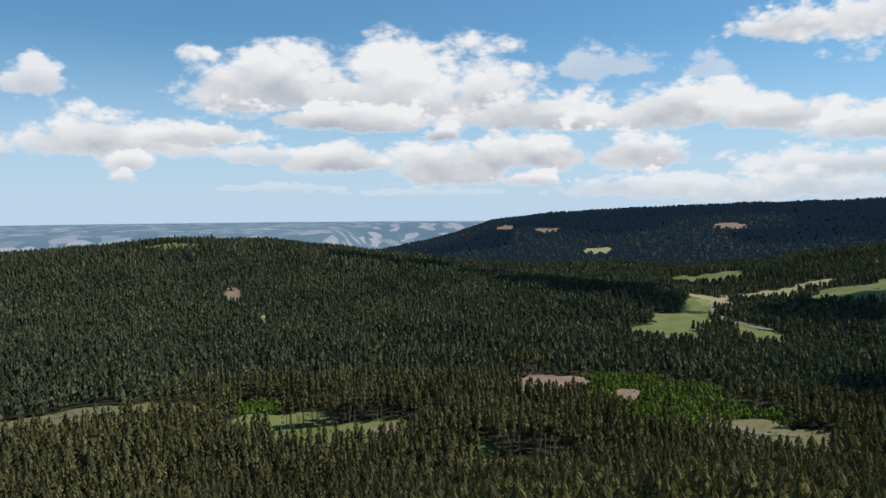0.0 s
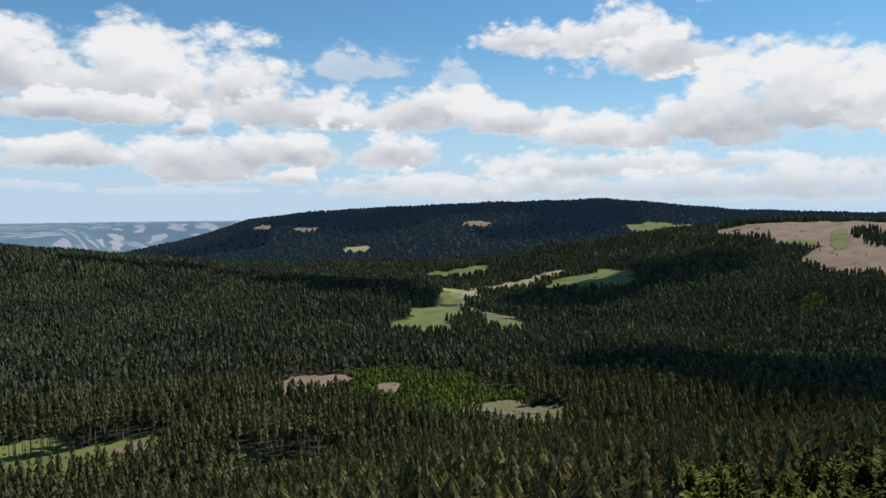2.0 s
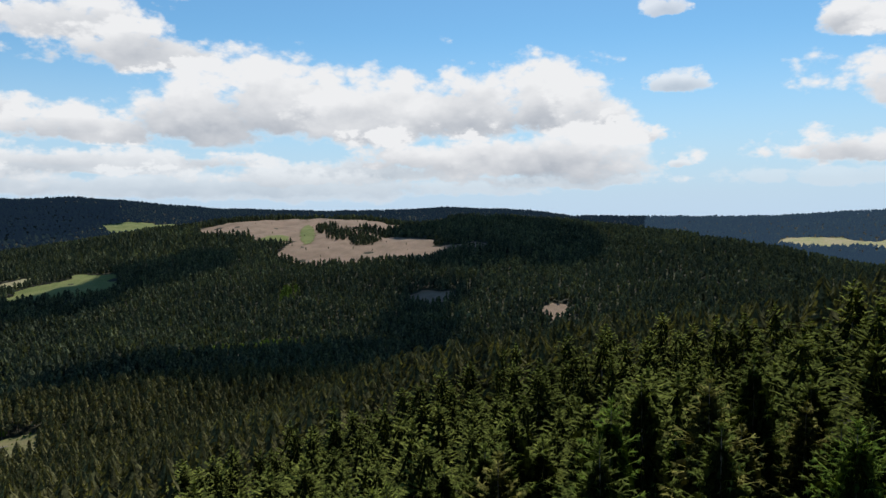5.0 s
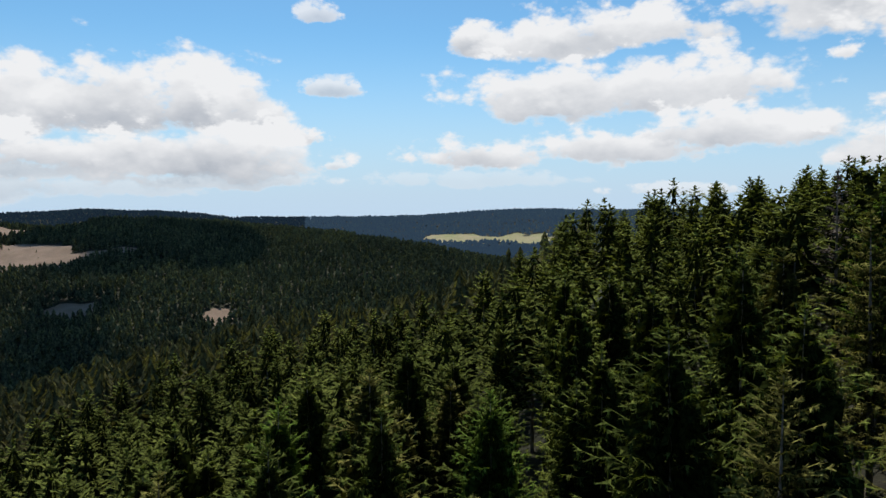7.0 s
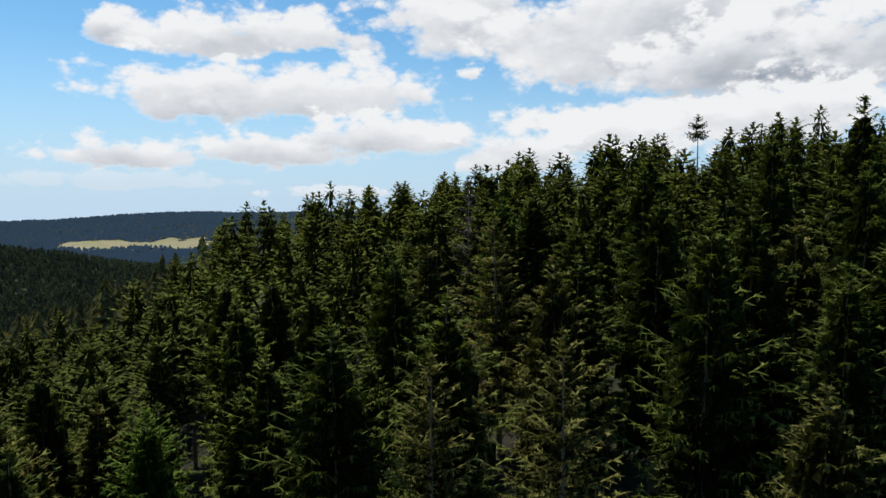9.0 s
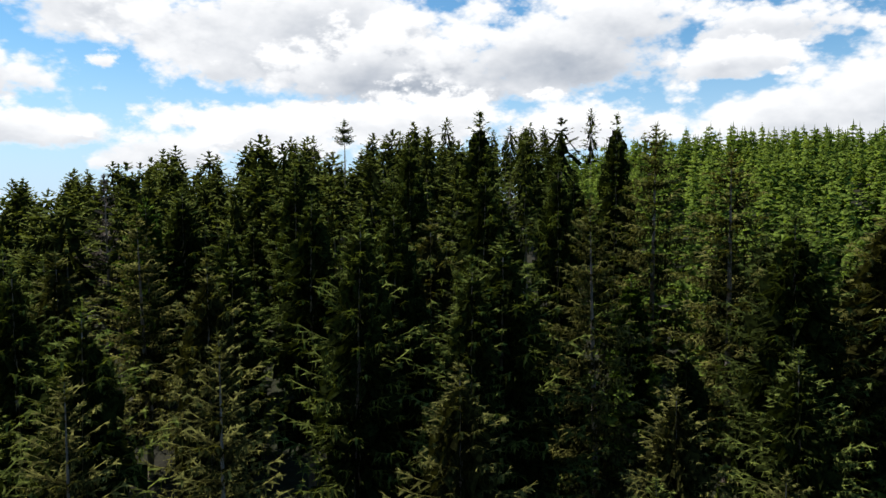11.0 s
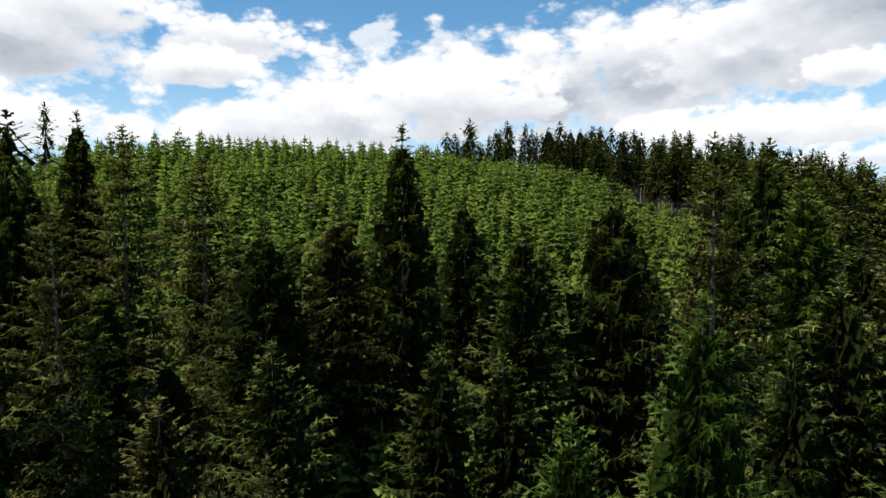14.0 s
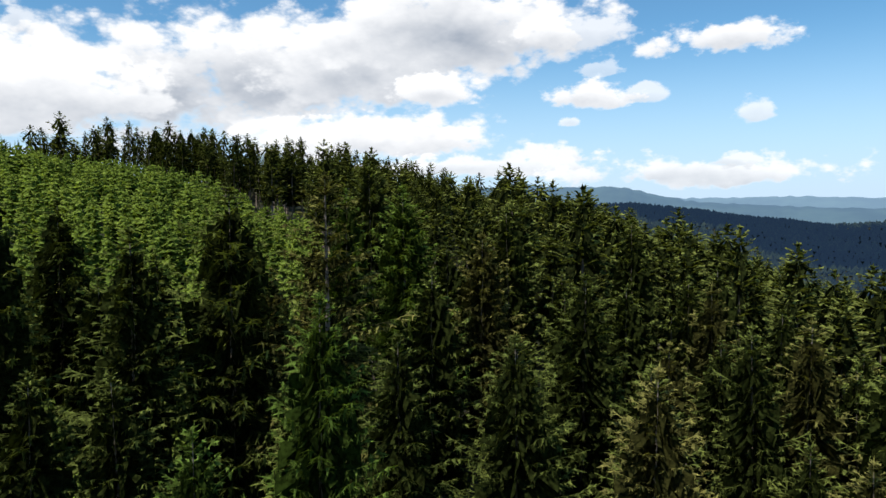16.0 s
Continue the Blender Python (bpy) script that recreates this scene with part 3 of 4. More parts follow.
def grow(name, label, category, x, y, high, templates, mat, fat=1.0, trunk=False):
    """Woods: many trees in one mesh."""
    V, F, T, E, base = [], [], [], [], 0
    z = ground(x, y)
    kind = rng.integers(0, len(templates), len(x))
    ang, fat_r, tint = rng.uniform(0, math.tau, len(x)), fat * rng.uniform(0.8, 1.25, len(x)), rng.uniform(0, 1, len(x))
    for k, (tv, tf, te) in enumerate(templates):
        i = np.nonzero(kind == k)[0]
        if not len(i):
            continue
        c, s, h = np.cos(ang[i])[:, None], np.sin(ang[i])[:, None], high[i][:, None]
        px = (tv[:, 0] * c - tv[:, 1] * s) * h * fat_r[i][:, None] + x[i][:, None]
        py = (tv[:, 0] * s + tv[:, 1] * c) * h * fat_r[i][:, None] + y[i][:, None]
        pz = tv[:, 2] * h + z[i][:, None]
        V.append(np.stack([px, py, pz], -1).reshape(-1, 3))
        F.append((tf[None] + base + (np.arange(len(i)) * len(tv))[:, None, None]).reshape(-1, 3))
        T.append(np.repeat(tint[i], len(tv)))
        E.append(np.tile(te, len(i)))
        base += len(i) * len(tv)
    ob = new(name, mesh_from(name, np.concatenate(V), np.concatenate(F), mat, np.concatenate(T), np.concatenate(E)))
    tagged(ob, label, category, kind="stuff")
    if trunk:
        a = np.arange(3) * math.tau / 3
        tv = np.concatenate([np.stack([0.014 * np.cos(a), 0.014 * np.sin(a), a * 0 - 0.02], -1), np.stack([0.008 * np.cos(a), 0.008 * np.sin(a), a * 0 + 0.7], -1)])
        tf = np.array([(0, 1, 4), (0, 4, 3), (1, 2, 5), (1, 5, 4), (2, 0, 3), (2, 3, 5)])
        v = tv[None] * high[:, None, None] + np.stack([x, y, z], -1)[:, None]
        f = tf[None] + (np.arange(len(x)) * 6)[:, None, None]
        me = mesh_from("trunks", v.reshape(-1, 3), f.reshape(-1, 3), BARK)
        tagged(part("trunks", me, ob, "bare grey-brown trunks"), kind="stuff")
    return ob


LOD_A = [crown_template(s, 9, 6, 0.30, 0.135, 1.0, 0.62, 0.45, 0.016, 1.25) for s in range(6)]
LOD_A2 = [crown_template(10 + s, 6, 5, 0.30, 0.13, 1.0, 0.75, 0.45, 0.014, 1.3) for s in range(6)]
CREST_T = [crown_template(140 + s, 10, 6, 0.06, 0.17, 0.75, 0.6, 0.3, 0.016, 1.1) for s in range(6)]
LOD_B = [crown_template(20 + s, 3, 4, 0.2, 0.135, 1.1) for s in range(6)]
LOD_C = [crown_template(40 + s, 2, 4, 0.10, 0.17, 1.2) for s in range(4)]


def young_template(seed, tiers=9, boughs=6):
    """A young spruce of height 1: open tiers of nearly level boughs under a long leader."""
    r = np.random.default_rng(seed)
    v, f, e = [], [], []
    for t in range(tiers):
        h = 0.06 + 0.84 * (t + r.uniform(-0.15, 0.15)) / tiers
        reach, a0 = 0.235 * (1 - h) ** 0.75 + 0.015, r.uniform(0, math.tau)
        for b in range(boughs):
            a = a0 + math.tau * (b + r.uniform(-0.3, 0.3)) / boughs
            c, s, q, k = math.cos(a), math.sin(a), reach * r.uniform(0.6, 1.3), len(v)
            g = h + r.uniform(-0.035, 0.035)
            w, up = 0.34 * q + 0.008, q * r.uniform(-0.3, 0.5)
            v += [(0, 0, g + 0.04), (0.6 * q * c - w * s, 0.6 * q * s + w * c, g + 0.4 * up - 0.02), (q * c, q * s, g + up), (0.6 * q * c + w * s, 0.6 * q * s - w * c, g + 0.4 * up - 0.02)]
            f += [(k, k + 1, k + 2), (k, k + 2, k + 3)]
            e += [0.15, 0.8, 1.0, 0.8]
    for g in range(3):
        a, k = g * math.tau / 3, len(v)
        v += [(0.012 * math.cos(a), 0.012 * math.sin(a), 0.86), (-0.012 * math.cos(a), -0.012 * math.sin(a), 0.86), (0, 0, 1.0)]
        f.append((k, k + 1, k + 2))
        e += [0.5, 0.5, 1.0]
    return np.array(v), np.array(f), np.array(e)


YOUNG_T = [young_template(60 + s) for s in range(5)]
SHRUB_T = [crown_template(80 + s, 3, 5, 0.0, 0.42, 2.5) for s in range(5)]


def plantation(x, y, start=60.0):
    """Where young spruces stand on the near hillside, up to the old stand on the crest."""
    d, az = np.hypot(x, y), (np.degrees(np.arctan2(-x, y)) + 360) % 360 - 360
    far = np.interp(-az, [150, 178, 183, 190, 197, 203, 206], [215, 210, 192, 182, 160, 128, 70]) + 6 * lumps(x, y, 40, 12)
    return (-az > 151 + 2.5 * lumps(x, y, 30, 11)) & (-az < 206) & (d > start + 7 * lumps(x, y, 25, 13)) & (d < far)


NEAR, MIDDLE, CREST = 68.0, 150.0, 235.0
SIGHT = (-256.0, 40.0)  # bearings that come into view


def tall(x, y):
    """Where grown spruces stand and can be seen."""
    d, az = np.hypot(x, y), np.degrees(np.arctan2(-x, y)) % 360
    hidden = (az > 140) & (az < 252) & (d > 330) & (d < 2000) | (az > 190) & (az < 262) & (d > 205) & (d < 2000)
    return clear_of_open(x, y) & ~plantation(x, y) & ~hidden & ~blob_inside(x, y, SHRUBS) & ~blob_inside(x, y, TALL_STANDS)


def heights(x, y, low, high):
    """Tree heights, scaled down by bearing to fit the skyline in the camera's view."""
    az = np.degrees(np.arctan2(-x, y)) % 360
    k = np.where((az > 142) & (az < 228) & (np.hypot(x, y) < 400), 0.84, 1.0)
    k = np.where((az > 160) & (az < 181) & (np.hypot(x, y) > 150), 0.75, k)
    k = np.where((az > 206) & (az < 217) & (np.hypot(x, y) > 85), 0.68, k)
    k = np.where((az > 158) & (az < 203) & (np.hypot(x, y) < 135), 0.62, k)
    return k * rng.uniform(low, high, len(x))


def woods():
    x, y = (np.concatenate(k) for k in zip(scatter(MIDDLE, 400, -100, 40, 5.6, tall), scatter(27, MIDDLE, -38, 40, 6.4, tall)))
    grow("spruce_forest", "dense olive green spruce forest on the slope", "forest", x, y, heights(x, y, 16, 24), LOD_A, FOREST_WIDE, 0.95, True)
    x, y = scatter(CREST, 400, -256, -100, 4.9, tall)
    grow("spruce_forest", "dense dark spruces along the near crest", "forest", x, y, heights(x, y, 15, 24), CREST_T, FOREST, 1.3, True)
    x, y = scatter(400, 640, *SIGHT, 6.0, tall)
    grow("spruce_forest", "dense spruce forest on the valley floor", "forest", x, y, rng.uniform(16, 25, len(x)), LOD_A2, FOREST_WIDE, 0.95, True)
    x, y = scatter(640, 1500, -112, 40, 8.3, tall)
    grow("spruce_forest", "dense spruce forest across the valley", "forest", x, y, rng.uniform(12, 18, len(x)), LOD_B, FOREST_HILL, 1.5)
    x, y = scatter(1500, 2150, -112, -80, 10.0, tall)
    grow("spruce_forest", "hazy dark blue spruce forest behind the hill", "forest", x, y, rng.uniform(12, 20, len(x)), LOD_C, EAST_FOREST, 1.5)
    x, y = scatter(1500, 2150, -80, 40, 10.0, tall)
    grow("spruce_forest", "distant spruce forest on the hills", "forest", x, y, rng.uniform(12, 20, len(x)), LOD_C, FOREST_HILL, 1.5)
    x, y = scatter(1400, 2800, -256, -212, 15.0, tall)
    grow("hazed_woods", "spruce woods under painted blue haze on the western ridge", "forest", x, y, rng.uniform(12, 20, len(x)), LOD_C, WEST_FOREST, 2.1)
    x, y = scatter(1350, 1800, -60, -40, 8.0, lambda x, y: blob_inside(x, y, [at(-50.6, 1640, 26, 60), at(-52, 1560, 45, 55), at(-53.6, 1480, 34, 55)]))
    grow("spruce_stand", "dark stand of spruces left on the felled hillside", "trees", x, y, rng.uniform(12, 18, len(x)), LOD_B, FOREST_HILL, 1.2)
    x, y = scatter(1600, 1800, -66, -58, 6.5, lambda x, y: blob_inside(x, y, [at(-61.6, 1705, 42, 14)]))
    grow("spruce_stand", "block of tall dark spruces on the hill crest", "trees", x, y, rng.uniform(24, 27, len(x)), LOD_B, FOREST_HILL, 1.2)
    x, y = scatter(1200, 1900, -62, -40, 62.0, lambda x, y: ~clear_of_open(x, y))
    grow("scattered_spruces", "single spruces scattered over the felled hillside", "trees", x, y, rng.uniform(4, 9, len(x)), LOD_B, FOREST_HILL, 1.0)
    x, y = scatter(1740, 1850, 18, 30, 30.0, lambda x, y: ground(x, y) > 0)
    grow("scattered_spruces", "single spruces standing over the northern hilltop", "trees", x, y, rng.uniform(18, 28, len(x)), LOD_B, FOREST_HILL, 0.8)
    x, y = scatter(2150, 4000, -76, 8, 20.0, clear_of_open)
    grow("hazed_woods", "far spruce woods under painted blue haze on the long mountain", "forest", x, y, rng.uniform(12, 19, len(x)), LOD_C, FAR_FOREST, 2.9)
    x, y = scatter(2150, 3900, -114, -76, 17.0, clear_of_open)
    grow("hazed_woods", "hazy blue woods on the long eastern hill", "forest", x, y, rng.uniform(12, 19, len(x)), LOD_C, EAST_FOREST, 2.4)
    x, y = scatter(30, 300, *SIGHT, 2.9, lambda x, y: plantation(x, y, 40.0) & clear_of_open(x, y))
    grow("young_spruces", "bright green young spruce plantation on the hillside", "plantation", x, y, rng.uniform(4.2, 8.5, len(x)), YOUNG_T, YOUNG, 1.0)
    x, y = scatter(450, 1250, *SIGHT, 4.2, lambda x, y: blob_inside(x, y, SHRUBS) & clear_of_open(x, y))
    grow("young_trees", "light green young broadleaf trees in the valley", "shrubs", x, y, rng.uniform(2.5, 7.0, len(x)), SHRUB_T, BROADLEAF)
    x, y = scatter(400, 640, -32, 34, 5.0, lambda x, y: ~clear_of_open(x, y) & (lumps(x, y, 16, 8) > 0.0))
    grow("bushes", "low green bushes scattered over the clearings", "shrubs", x, y, rng.uniform(0.8, 2.6, len(x)), SHRUB_T, BROADLEAF, 1.4)
    x, y = scatter(450, 1250, *SIGHT, 17.0, lambda x, y: blob_inside(x, y, SHRUBS) & clear_of_open(x, y) & (lumps(x, y, 45, 5) > -0.1))
    grow("scattered_spruces", "dark spruces standing among young broadleaf trees", "trees", x, y, rng.uniform(9, 18, len(x)), LOD_A2, FOREST_WIDE, 1.0)


woods()


def tall_stands():
    """Rows of grown spruces at the clearings, their trunks bare to half their height."""
    x, y = scatter(400, 720, -12, 15, 5.0, lambda x, y: blob_inside(x, y, TALL_STANDS))
    templates = [crown_template(120 + s, 7, 6, 0.58, 0.12, 1.0, 0.8) for s in range(4)]
    grow("spruce_stand", "tall spruces with bare pale trunks at a clearing", "trees", x, y, rng.uniform(22, 27, len(x)), templates, FOREST_WIDE, 0.95, True)


tall_stands()


def spruce_crown(seed, high, radius, bottom, whorls, per, twigs, droop, thin=0.0, cone=0.55, broad=0.85, plain=False, feather=False):
    """Boughs in whorls; each bough carries flat sprays at both sides and short hanging ones."""
    r = random.Random(seed)
    q, e = [], []

    def blade(p, d, side, length, width, inner, outer):
        wide = width * broad * (0.6 if feather else 1.0)
        q.extend((p - side * wide, p + side * wide, p + d * length))
        e.extend((inner, inner, outer))
        if feather and length > 0.3:  # twigs that branch off the spray and hang
            for g in (-1, 1):
                b = p + d * (length * r.uniform(0.3, 0.5))
                t = (d * 0.8 + side * (g * r.uniform(0.5, 0.9)) + Vector((0, 0, r.uniform(-0.6, -0.1)))).normalized()
                q.extend((b - d * (0.45 * wide), b + d * (0.45 * wide), b + t * (length * r.uniform(0.42, 0.62))))
                e.extend((0.6 * inner + 0.4 * outer, 0.6 * inner + 0.4 * outer, outer))

    for w in range(whorls):
        f = 1 - (1 - max(w + r.uniform(-0.3, 0.3), 0.0) / whorls) ** 1.25 if w < whorls - 1 else 0.985
        h = high * (bottom + (1 - bottom) * min(f, 0.985))
        lean = r.uniform(0.8, 1.15)
        reach = lean * radius * (1 - math.exp(-cone * (high - h) / radius)) * (0.65 + 0.35 * min(1.0, f / 0.12)) + 0.15
        a0 = r.uniform(0, math.tau)
        count = max(5, round(per * (0.65 + 0.35 * (1 - f))))
        for b in range(count):
            if r.random() < thin:
                continue
            a = a0 + math.tau * (b + r.uniform(-0.35, 0.35)) / count
            out, side = Vector((math.cos(a), math.sin(a), 0)), Vector((-math.sin(a), math.cos(a), 0))
            length = reach * r.uniform(0.6, 1.25)
            h += r.uniform(-0.35, 0.35) * (1 - f)
            rise = (0.6 * f ** 1.4 - droop * (1 - f)) * r.uniform(0.7, 1.3)
            n = max(2, round(twigs * length / radius))
            size = min(0.16 + 0.26 * length, 0.95)
            prev = Vector((0, 0, h))
            for i in range(1, n + 1):
                s = i / n
                p = out * (length * s) + Vector((0, 0, h + length * (rise * s + 0.36 * (1 - f) * s * s * s)))
                d = (p - prev).normalized()
                wide = size * (1.15 - 0.5 * s)
                # the painted inner shade fades out along the bough
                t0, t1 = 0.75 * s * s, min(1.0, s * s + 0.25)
                if not plain or i == n:
                    blade(prev, d, side, (p - prev).length * 1.4, 0.10 + 0.06 * wide, t0, t1)
                if s > 0.18:
                    for g in (-1, 1):
                        t = (d * r.uniform(0.45, 0.95) + side * g * r.uniform(0.6, 1.0) + Vector((0, 0, r.uniform(-0.55, 0.05)))).normalized()
                        blade(p - d * 0.12, t, d, wide * r.uniform(0.8, 1.3), 0.15 + 0.10 * wide, t0, t1)
                    if f < 0.92 and not plain:
                        t = Vector((r.uniform(-0.3, 0.3), r.uniform(-0.3, 0.3), -1)).normalized()
                        blade(p, t, side if i % 2 else out, wide * r.uniform(0.6, 1.05), 0.13 + 0.06 * wide, t0, 0.8 * t1)
                prev = p
    for k in range(6):  # leader
        a = k * math.tau / 6
        blade(Vector((0, 0, high * (0.955 + 0.006 * k))), Vector((0.3 * math.cos(a), 0.3 * math.sin(a), 1)).normalized(), Vector((-math.sin(a), math.cos(a), 0)), 0.03 * high, 0.10, 0.8, 1.0)
    v = np.array([tuple(c) for c in q])
    f = np.arange(len(v)).reshape(-1, 3)
    if thin > 0.06:
        return v, f, np.array(e)
    cv, cf, ce = crown_template(seed + 500, 8 if plain else 40, 6 if plain else 14, bottom, 0.42 * radius / high, 2.0 * cone * 0.85, 0.4, 0.0, 0.022)  # added dark core of boughs, painted as the crown's inner shade
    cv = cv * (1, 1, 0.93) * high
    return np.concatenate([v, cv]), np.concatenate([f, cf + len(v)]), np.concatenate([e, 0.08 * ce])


def spruce_trunk(high, girth):
    n, rings = 8, [(0.0, 1.25), (0.02, 1.0), (0.3, 0.8), (0.6, 0.5), (0.85, 0.2), (0.99, 0.06)]
    v = [(girth * k * math.cos(i * math.tau / n), girth * k * math.sin(i * math.tau / n), high * s - (0.6 if s == 0 else 0)) for s, k in rings for i in range(n)]
    f = [(a * n + i, a * n + (i + 1) % n, (a + 1) * n + (i + 1) % n, (a + 1) * n + i) for a in range(len(rings) - 1) for i in range(n)]
    return np.array(v), np.array(f)


def spruce(name, label, seed, high, radius, bottom, whorls, per, twigs, droop, mat, thin=0.0, cone=0.55):
    root = new(name)
    tagged(root, label, "tree", "spruces on the near hillside")
    part("trunk", mesh_from("trunk", *spruce_trunk(high, 0.011 * high), BARK), root)
    v, f, e = spruce_crown(seed, high, radius, bottom, whorls, per, twigs, droop, thin, cone, 0.85 if whorls > 30 else 1.0, feather=True)
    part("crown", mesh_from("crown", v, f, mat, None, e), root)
    return root


DULL, BRIGHT, AGED = "tall dark green spruce with drooping boughs", "young bright green spruce with fresh shoots", "olive brown spruce with thinning boughs"
FINE = [
    spruce("spruce", DULL, 1, 20.0, 3.7, 0.10, 33, 8, 7, 0.42, NEEDLE),
    spruce("spruce", DULL, 2, 20.0, 3.3, 0.12, 33, 8, 7, 0.50, NEEDLE, 0.0, 0.6),
    spruce("spruce", DULL, 3, 20.0, 4.1, 0.12, 33, 8, 7, 0.36, NEEDLE, 0.0, 0.62),
    spruce("spruce", AGED, 4, 20.0, 3.3, 0.16, 34, 8, 8, 0.55, NEEDLE_BROWN, 0.08),
    spruce("spruce", AGED, 5, 20.0, 3.6, 0.10, 34, 8, 8, 0.45, NEEDLE_BROWN),
    spruce("spruce", BRIGHT, 6, 20.0, 3.2, 0.08, 36, 8, 8, 0.22, NEEDLE_FRESH),
]
SLIM = spruce("spruce", "slender dark spruce with a narrow crown", 7, 20.0, 2.1, 0.10, 36, 8, 6, 0.5, NEEDLE, 0.0, 0.4)
SPIKE = spruce("spruce", "dark spruce with a thin pointed top", 8, 20.0, 3.4, 0.12, 32, 8, 9, 0.5, NEEDLE, 0.05, 0.33)
DEAD = spruce("spruce", "dying grey spruce with sparse bare boughs", 9, 20.0, 2.8, 0.25, 26, 7, 7, 0.3, DEAD_WOOD, 0.25, 0.4)
LIMBED = spruce("spruce", "tall spruce with a long bare sunlit trunk", 15, 20.0, 3.0, 0.55, 20, 8, 7, 0.45, NEEDLE)
SNAG = spruce("spruce", "tall bare spruce with a tuft at its top", 10, 20.0, 1.7, 0.84, 9, 7, 6, 0.3, NEEDLE, 0.1, 0.8)
COARSE = [
    spruce("spruce", DULL, 11, 20.0, 3.6, 0.22, 23, 7, 4, 0.42, NEEDLE),
    spruce("spruce", DULL, 12, 20.0, 3.3, 0.22, 23, 7, 4, 0.48, NEEDLE, 0.0, 0.6),
    spruce("spruce", AGED, 13, 20.0, 3.4, 0.25, 23, 7, 4, 0.5, NEEDLE_BROWN),
    spruce("spruce", BRIGHT, 14, 20.0, 3.2, 0.18, 23, 7, 4, 0.25, NEEDLE_FRESH),
]
used = set()


def plant(source, x, y, high, fat=1.0):
    m = pose(x, y, float(ground(x, y)), rng.uniform(-1.5, 1.5), rng.uniform(-1.5, 1.5), rng.uniform(0, 360))
    wide = fat * (0.35 + 0.65 * high / 20.0) * rng.uniform(0.92, 1.12)
    if source in used:
        ob = copy_thing(source, m)
    else:
        used.add(source)
        ob = source
        ob.matrix_basis = m
    ob.scale = (wide, wide, high / 20.0)
    return ob


KEPT = []


def stands(az, d, high, source, fat=1.0):
    """A tree that stands out, at a bearing and distance."""
    p = bearing(az, d)
    KEPT.append((p.x, p.y))
    plant(source, p.x, p.y, high, fat)


stands(-179.9, 42, 24.1, SPIKE, 1.2)
stands(-155.9, 62, 22.0, SPIKE)
stands(-134.2, 110, 23.2, SNAG)
stands(-144.6, 58, 23.9, SLIM, 1.3)
stands(-203.1, 27, 21.1, FINE[5], 0.9)
stands(-193.4, 24, 17.4, FINE[5], 0.8)
stands(-144.4, 34, 19.7, SLIM, 1.2)
stands(-134.6, 36, 22.0, FINE[0])
stands(-146.9, 37, 19.5, FINE[2], 1.2)
stands(-138.5, 42, 21.0, FINE[1], 1.1)
stands(-225.0, 46, 19.5, FINE[0], 1.1)
stands(-196.8, 40, 22.1, FINE[2], 1.2)
stands(-189.7, 38, 19.8, SLIM, 1.2)
stands(-204.4, 40, 23.6, FINE[3], 1.25)
stands(-210.9, 50, 22.2, FINE[5])
stands(-220.1, 33, 18.9, FINE[2])
stands(-106.0, 33, 21.2, FINE[2], 1.1)
stands(-110.5, 45, 21.5, FINE[0])
stands(-123.4, 40, 20.2, FINE[4])
stands(-124.3, 27, 20.6, FINE[3])
stands(-98.3, 52, 20.8, FINE[1])
stands(-119.0, 58, 20.5, FINE[3])
stands(-116.6, 76, 23.0, DEAD)
stands(-139.8, 56, 23.0, FINE[1], 0.8)
stands(-91.6, 50, 16.4, FINE[0])
stands(-230.4, 30, 20.0, FINE[4])
stands(-216.9, 55, 18.8, FINE[4])
stands(-169.0, 40, 19.0, FINE[2], 1.25)
stands(-158.7, 55, 21.9, FINE[3], 1.1)
stands(-125.5, 55, 18.6, FINE[0])
stands(-151.5, 44, 22.0, FINE[1], 0.85)
stands(-164.5, 47, 21.0, FINE[3], 1.2)
stands(-174.5, 44, 18.5, FINE[4], 1.2)
stands(-185.0, 52, 17.5, FINE[0])
stands(-151.1, 57, 17.5, LIMBED)
stands(-152.6, 63, 17.0, LIMBED)


def near_trees():
    x, y = scatter(27, NEAR, SIGHT[0], -38, 6.3, tall)
    for a, b in zip(x, y):
        if min((a - p) ** 2 + (b - q) ** 2 for p, q in KEPT) < 22:
            continue
        d, az = math.hypot(a, b), math.degrees(math.atan2(-a, b)) % 360
        if 206.5 < az < 210.5 and d < 57:  # a gap that opens on a bare trunk
            continue
        far = d > 40
        k = rng.choice(4, p=[0.42, 0.3, 0.18, 0.10]) if far else rng.choice(6, p=[0.26, 0.2, 0.2, 0.14, 0.1, 0.1])
        high = rng.uniform(15.5, 22.0)
        if 155 < az < 205:  # lower trees in front of the plantation
            high = rng.uniform(11.0, 15.5)
        plant(COARSE[k] if far else FINE[k], a, b, high)
    templates = []
    for s, rad in enumerate((3.6, 3.0, 4.0, 3.3, 3.7)):
        v, f, e = spruce_crown(100 + s, 20.0, rad, 0.38, 17, 7, 2, 0.34, 0.0, 0.6, 1.5, True)
        templates.append((v / 20.0, f, e))
    x, y = (np.concatenate(k) for k in zip(scatter(NEAR, MIDDLE, -100, -38, 6.2, tall), scatter(NEAR, CREST, -256, -100, 6.2, tall)))
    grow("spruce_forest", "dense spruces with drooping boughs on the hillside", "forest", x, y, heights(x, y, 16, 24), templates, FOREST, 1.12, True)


near_trees()


# ---------------------------------------------------------------- clouds overhead that shade the land


def cloud_material():
    m, n = material("cloud", 1.0)
    p = place(n)
    n.set(n.bsdf.inputs["Base Color"], n.mix(n.noise(p, 0.01, 4.0), (0.80, 0.82, 0.85), (0.9, 0.9, 0.9)))
    return m


CLOUD = cloud_material()


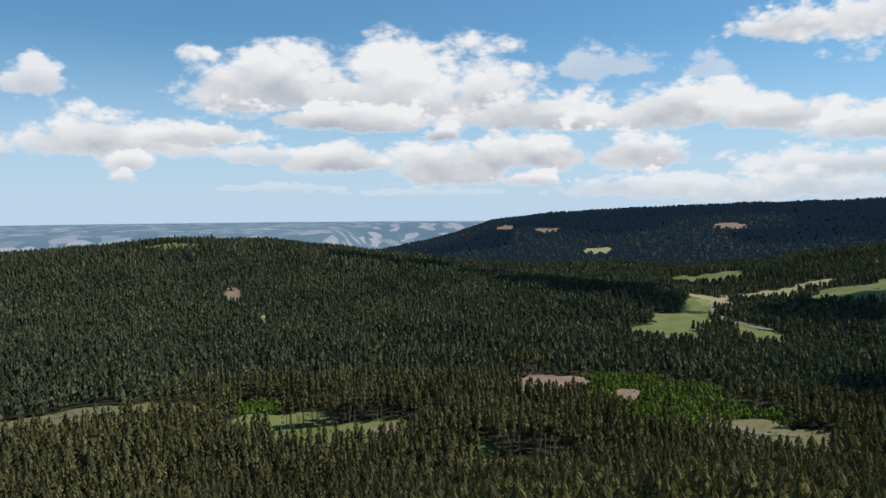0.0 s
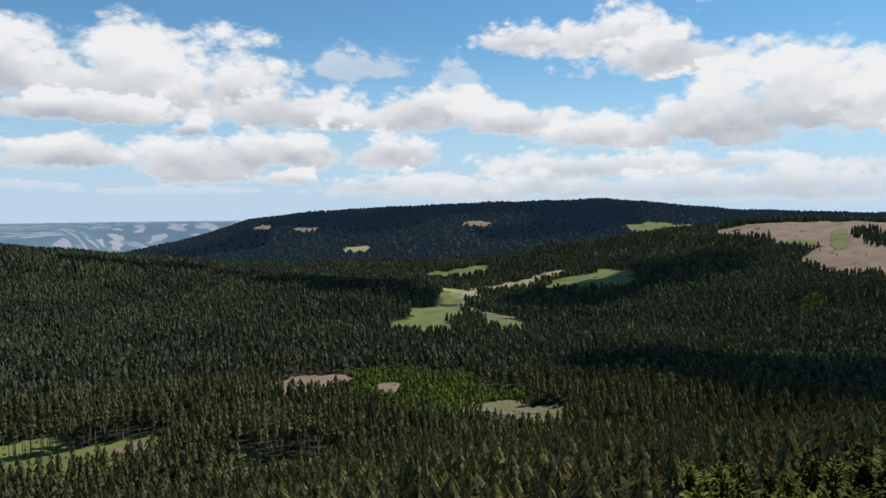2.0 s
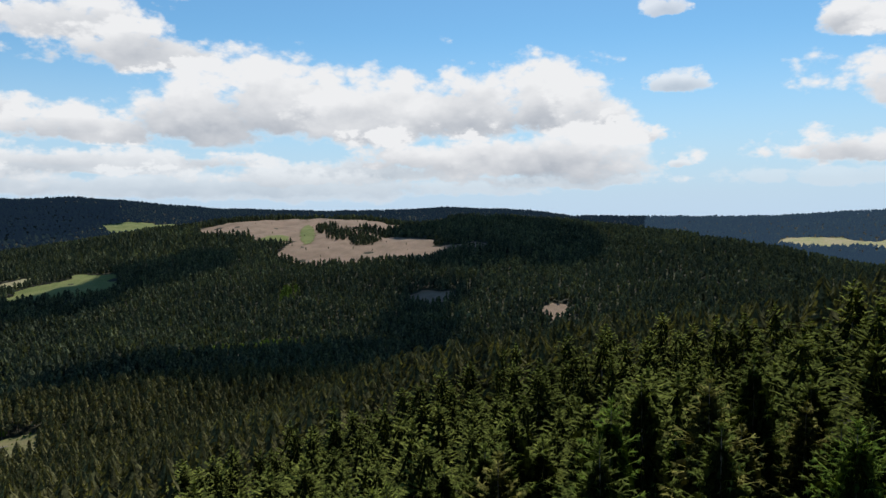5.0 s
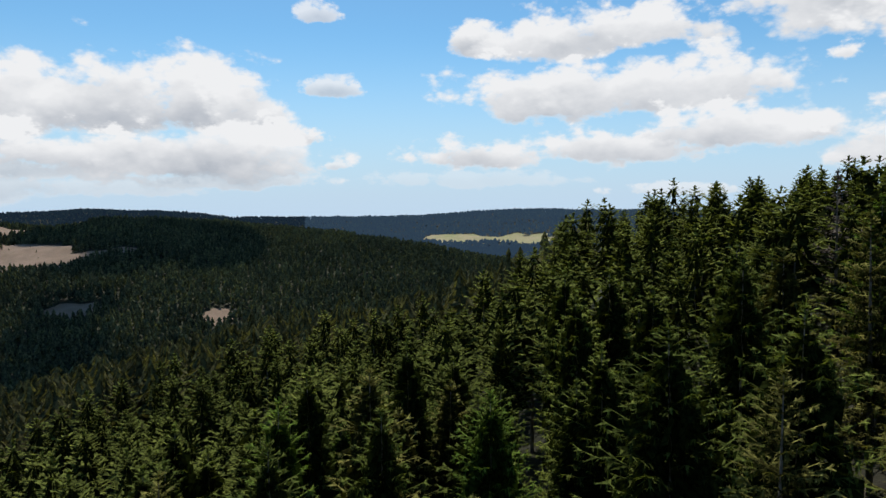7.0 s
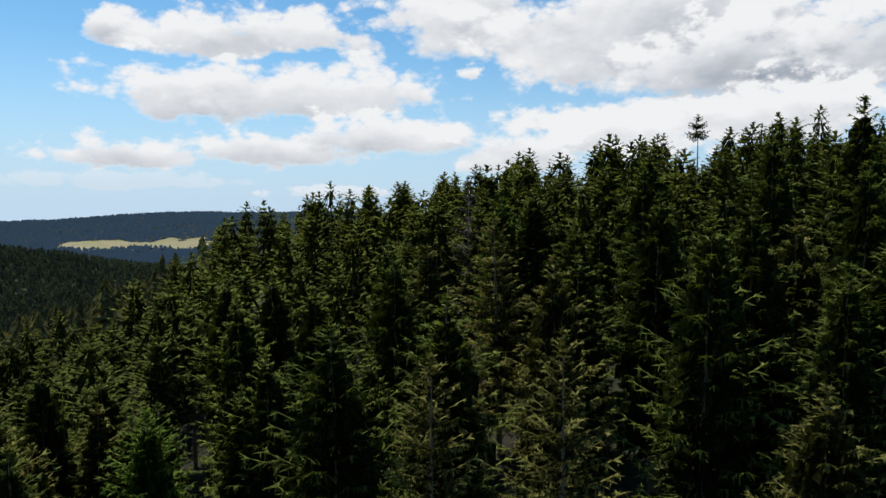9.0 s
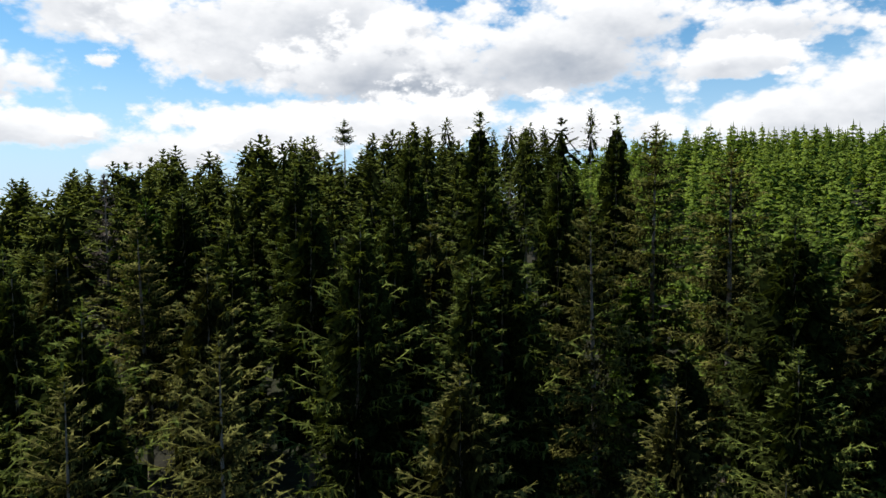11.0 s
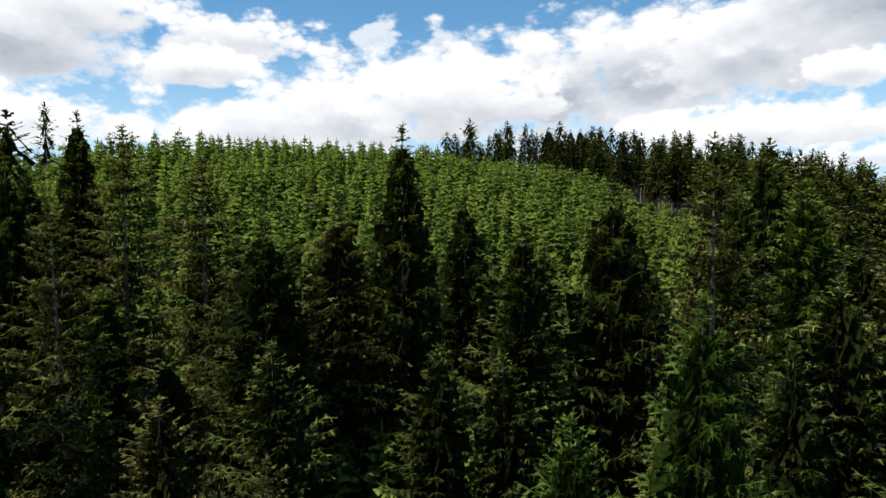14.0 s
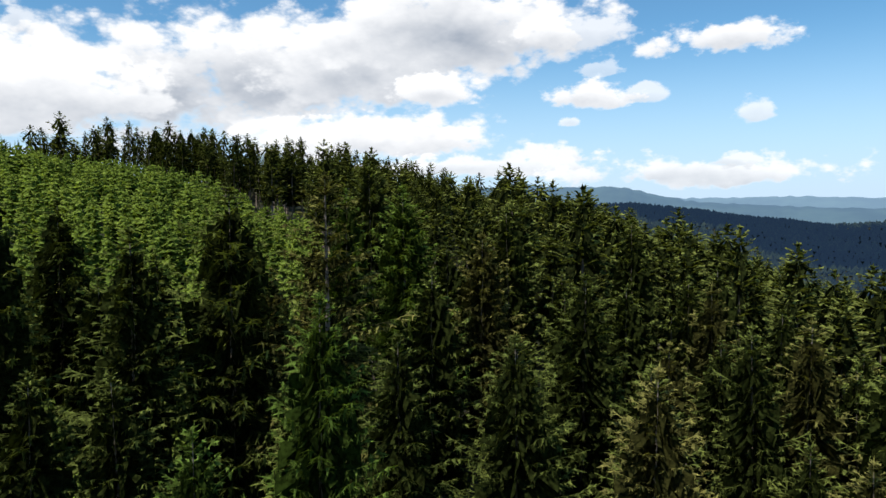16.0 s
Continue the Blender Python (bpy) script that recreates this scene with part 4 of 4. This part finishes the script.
def shading_cloud(*lobes):
    """A cumulus high above, whose shadow falls on these lobes of the ground."""
    bm = bmesh.new()
    for x, y, a, b, turn in lobes:
        z = float(ground(x, y))
        up = SUN_DIR * ((1500.0 - z) / SUN_DIR.z)
        for k in range(5):
            off = Vector((rng.uniform(-0.45, 0.45) * a, rng.uniform(-0.45, 0.45) * b, 0)) if k else Vector((0, 0, 0))
            size = 0.9 if k == 0 else rng.uniform(0.45, 0.65)
            m = pose(x + up.x, y + up.y, 1500.0, 0, 0, turn) @ Matrix.Translation(off)
            made = bmesh.ops.create_icosphere(bm, subdivisions=3, radius=1.0)["verts"]
            for v in made:
                g = 1 + 0.22 * noise.noise(v.co * 2.3 + Vector((x + k, y, k)) * 0.1) + 0.1 * noise.noise(v.co * 6.0 + Vector((x, y, k)))
                q = v.co * g
                v.co = m @ Vector((q.x * a * size, q.y * b * size, q.z * (45 if q.z > 0 else 14)))
    me = bpy.data.meshes.new("cloud")
    bm.to_mesh(me)
    bm.free()
    me.materials.append(CLOUD)
    return tagged(new("cloud", me), "white cumulus cloud drifting over the valley", "cloud", "clouds overhead")


shading_cloud(at(-35, 690, 80, 70), at(-41, 700, 120, 115), at(-50, 700, 130, 115), at(-58, 700, 110, 105), at(-64, 690, 70, 75), at(-59, 1010, 60, 60), at(-58, 880, 60, 90))
shading_cloud(at(-8, 1420, 110, 70), at(-13, 1330, 110, 105), at(-17, 1200, 55, 70))
shading_cloud(at(-27, 1180, 75, 80), at(-31, 1230, 100, 110), at(-36, 1330, 90, 120), at(-40, 1380, 90, 110))
shading_cloud(at(7, 1690, 90, 60), at(2, 1640, 90, 70), at(-3, 1560, 60, 60))
shading_cloud(at(1, 2900, 150, 320), at(-3.5, 2900, 110, 280))
shading_cloud(at(-10, 3330, 280, 260), at(-17, 3350, 330, 250), at(-24, 3420, 330, 240), at(-31, 3300, 300, 300), at(-27, 2700, 260, 160), at(-14, 2980, 230, 170), at(-31, 2950, 260, 220))
shading_cloud(at(-60, 1560, 130, 130), at(-65, 1450, 150, 210), at(-69, 1350, 100, 190), at(-61, 1240, 100, 80))
shading_cloud(at(-86, 1900, 150, 150), at(-93, 1850, 170, 150), at(-99, 1900, 130, 130))
shading_cloud(at(-236, 2300, 350, 300), at(-245, 2000, 300, 380), at(-226, 2450, 300, 260))

# ---------------------------------------------------------------- the distance


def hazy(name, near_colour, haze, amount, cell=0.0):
    """Far land, with the haze of the air between painted on as emission."""
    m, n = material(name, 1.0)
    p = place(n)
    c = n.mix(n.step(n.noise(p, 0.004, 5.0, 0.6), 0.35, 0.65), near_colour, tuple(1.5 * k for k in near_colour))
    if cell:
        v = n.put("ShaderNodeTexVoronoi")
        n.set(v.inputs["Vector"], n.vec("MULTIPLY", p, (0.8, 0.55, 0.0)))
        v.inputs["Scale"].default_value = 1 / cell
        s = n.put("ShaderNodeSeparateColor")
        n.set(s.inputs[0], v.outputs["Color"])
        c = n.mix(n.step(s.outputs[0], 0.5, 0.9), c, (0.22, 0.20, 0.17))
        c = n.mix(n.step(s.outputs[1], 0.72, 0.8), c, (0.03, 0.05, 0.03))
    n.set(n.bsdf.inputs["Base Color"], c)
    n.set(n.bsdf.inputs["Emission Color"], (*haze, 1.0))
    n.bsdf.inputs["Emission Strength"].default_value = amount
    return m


def plain():
    r, a = np.geomspace(2350, 4980, 40), np.radians(np.linspace(-9, 80, 90))
    x, y = -np.outer(r, np.sin(a)), np.outer(r, np.cos(a))
    z = np.full(x.shape, CZ - 95.0) - 70 * (1 - smooth(2350, 2700, np.hypot(x, y)))
    z = z - 250 * (1 - smooth(5, 9, np.degrees(np.arctan2(-x, y)))) * (1 - smooth(3300, 4600, np.hypot(x, y)))
    v = np.stack([x, y, z], -1).reshape(-1, 3)
    i, j = np.meshgrid(np.arange(39), np.arange(89), indexing="ij")
    f = np.stack([i * 90 + j, i * 90 + j + 1, (i + 1) * 90 + j + 1, (i + 1) * 90 + j], -1).reshape(-1, 4)
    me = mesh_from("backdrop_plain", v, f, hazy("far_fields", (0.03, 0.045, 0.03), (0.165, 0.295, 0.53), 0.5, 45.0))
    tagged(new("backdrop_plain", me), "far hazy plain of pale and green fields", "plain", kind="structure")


def far_range(label, mat, d, *crest):
    """A distant mountain range with a rounded front, from bearings and heights over the camera."""
    az = np.linspace(crest[0][0], crest[-1][0], 260)
    top = np.interp(-az, [-c[0] for c in crest], [c[1] for c in crest])
    top = np.convolve(np.pad(top, 4, mode="edge"), np.ones(9) / 9, "valid") + 3.0 * lumps(az * 40, az * 0, 60, 4) + 1.5 * lumps(az * 40, az * 0, 14, 9)
    rows = []
    for k in range(8):
        s = k / 7
        rr, zz = d - 900 + 900 * s, (top + 230) * math.sin(s * math.pi / 2) ** 0.8 - 230 + CZ
        rows.append(np.stack([-rr * np.sin(np.radians(az)), rr * np.cos(np.radians(az)), zz], -1))
    v = np.concatenate(rows)
    i, j = np.meshgrid(np.arange(7), np.arange(259), indexing="ij")
    f = np.stack([i * 260 + j, (i + 1) * 260 + j, (i + 1) * 260 + j + 1, i * 260 + j + 1], -1).reshape(-1, 4)
    me = mesh_from("backdrop_hills", v, f, mat)
    me.polygons.foreach_set("use_smooth", np.ones(len(f), bool))
    return tagged(new("backdrop_hills", me), label, "mountains", kind="structure")


plain()
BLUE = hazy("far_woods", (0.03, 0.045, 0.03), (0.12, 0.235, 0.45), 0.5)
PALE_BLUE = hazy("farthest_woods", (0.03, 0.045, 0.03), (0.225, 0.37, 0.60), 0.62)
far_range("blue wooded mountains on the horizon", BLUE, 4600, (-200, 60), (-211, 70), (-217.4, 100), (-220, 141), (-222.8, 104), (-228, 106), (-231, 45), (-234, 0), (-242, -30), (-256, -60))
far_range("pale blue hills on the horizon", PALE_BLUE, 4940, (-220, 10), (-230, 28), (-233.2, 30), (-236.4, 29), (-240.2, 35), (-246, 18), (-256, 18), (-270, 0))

# ---------------------------------------------------------------- a few spruces placed to close a sky gap in the camera's view of the crest
for az, d, high in ((-193.6, 198, 15.5), (-194.3, 203, 16.5), (-194.9, 196, 15.0), (-191.8, 201, 15.5)):
    stands(az, d, high, COARSE[0], 1.1)
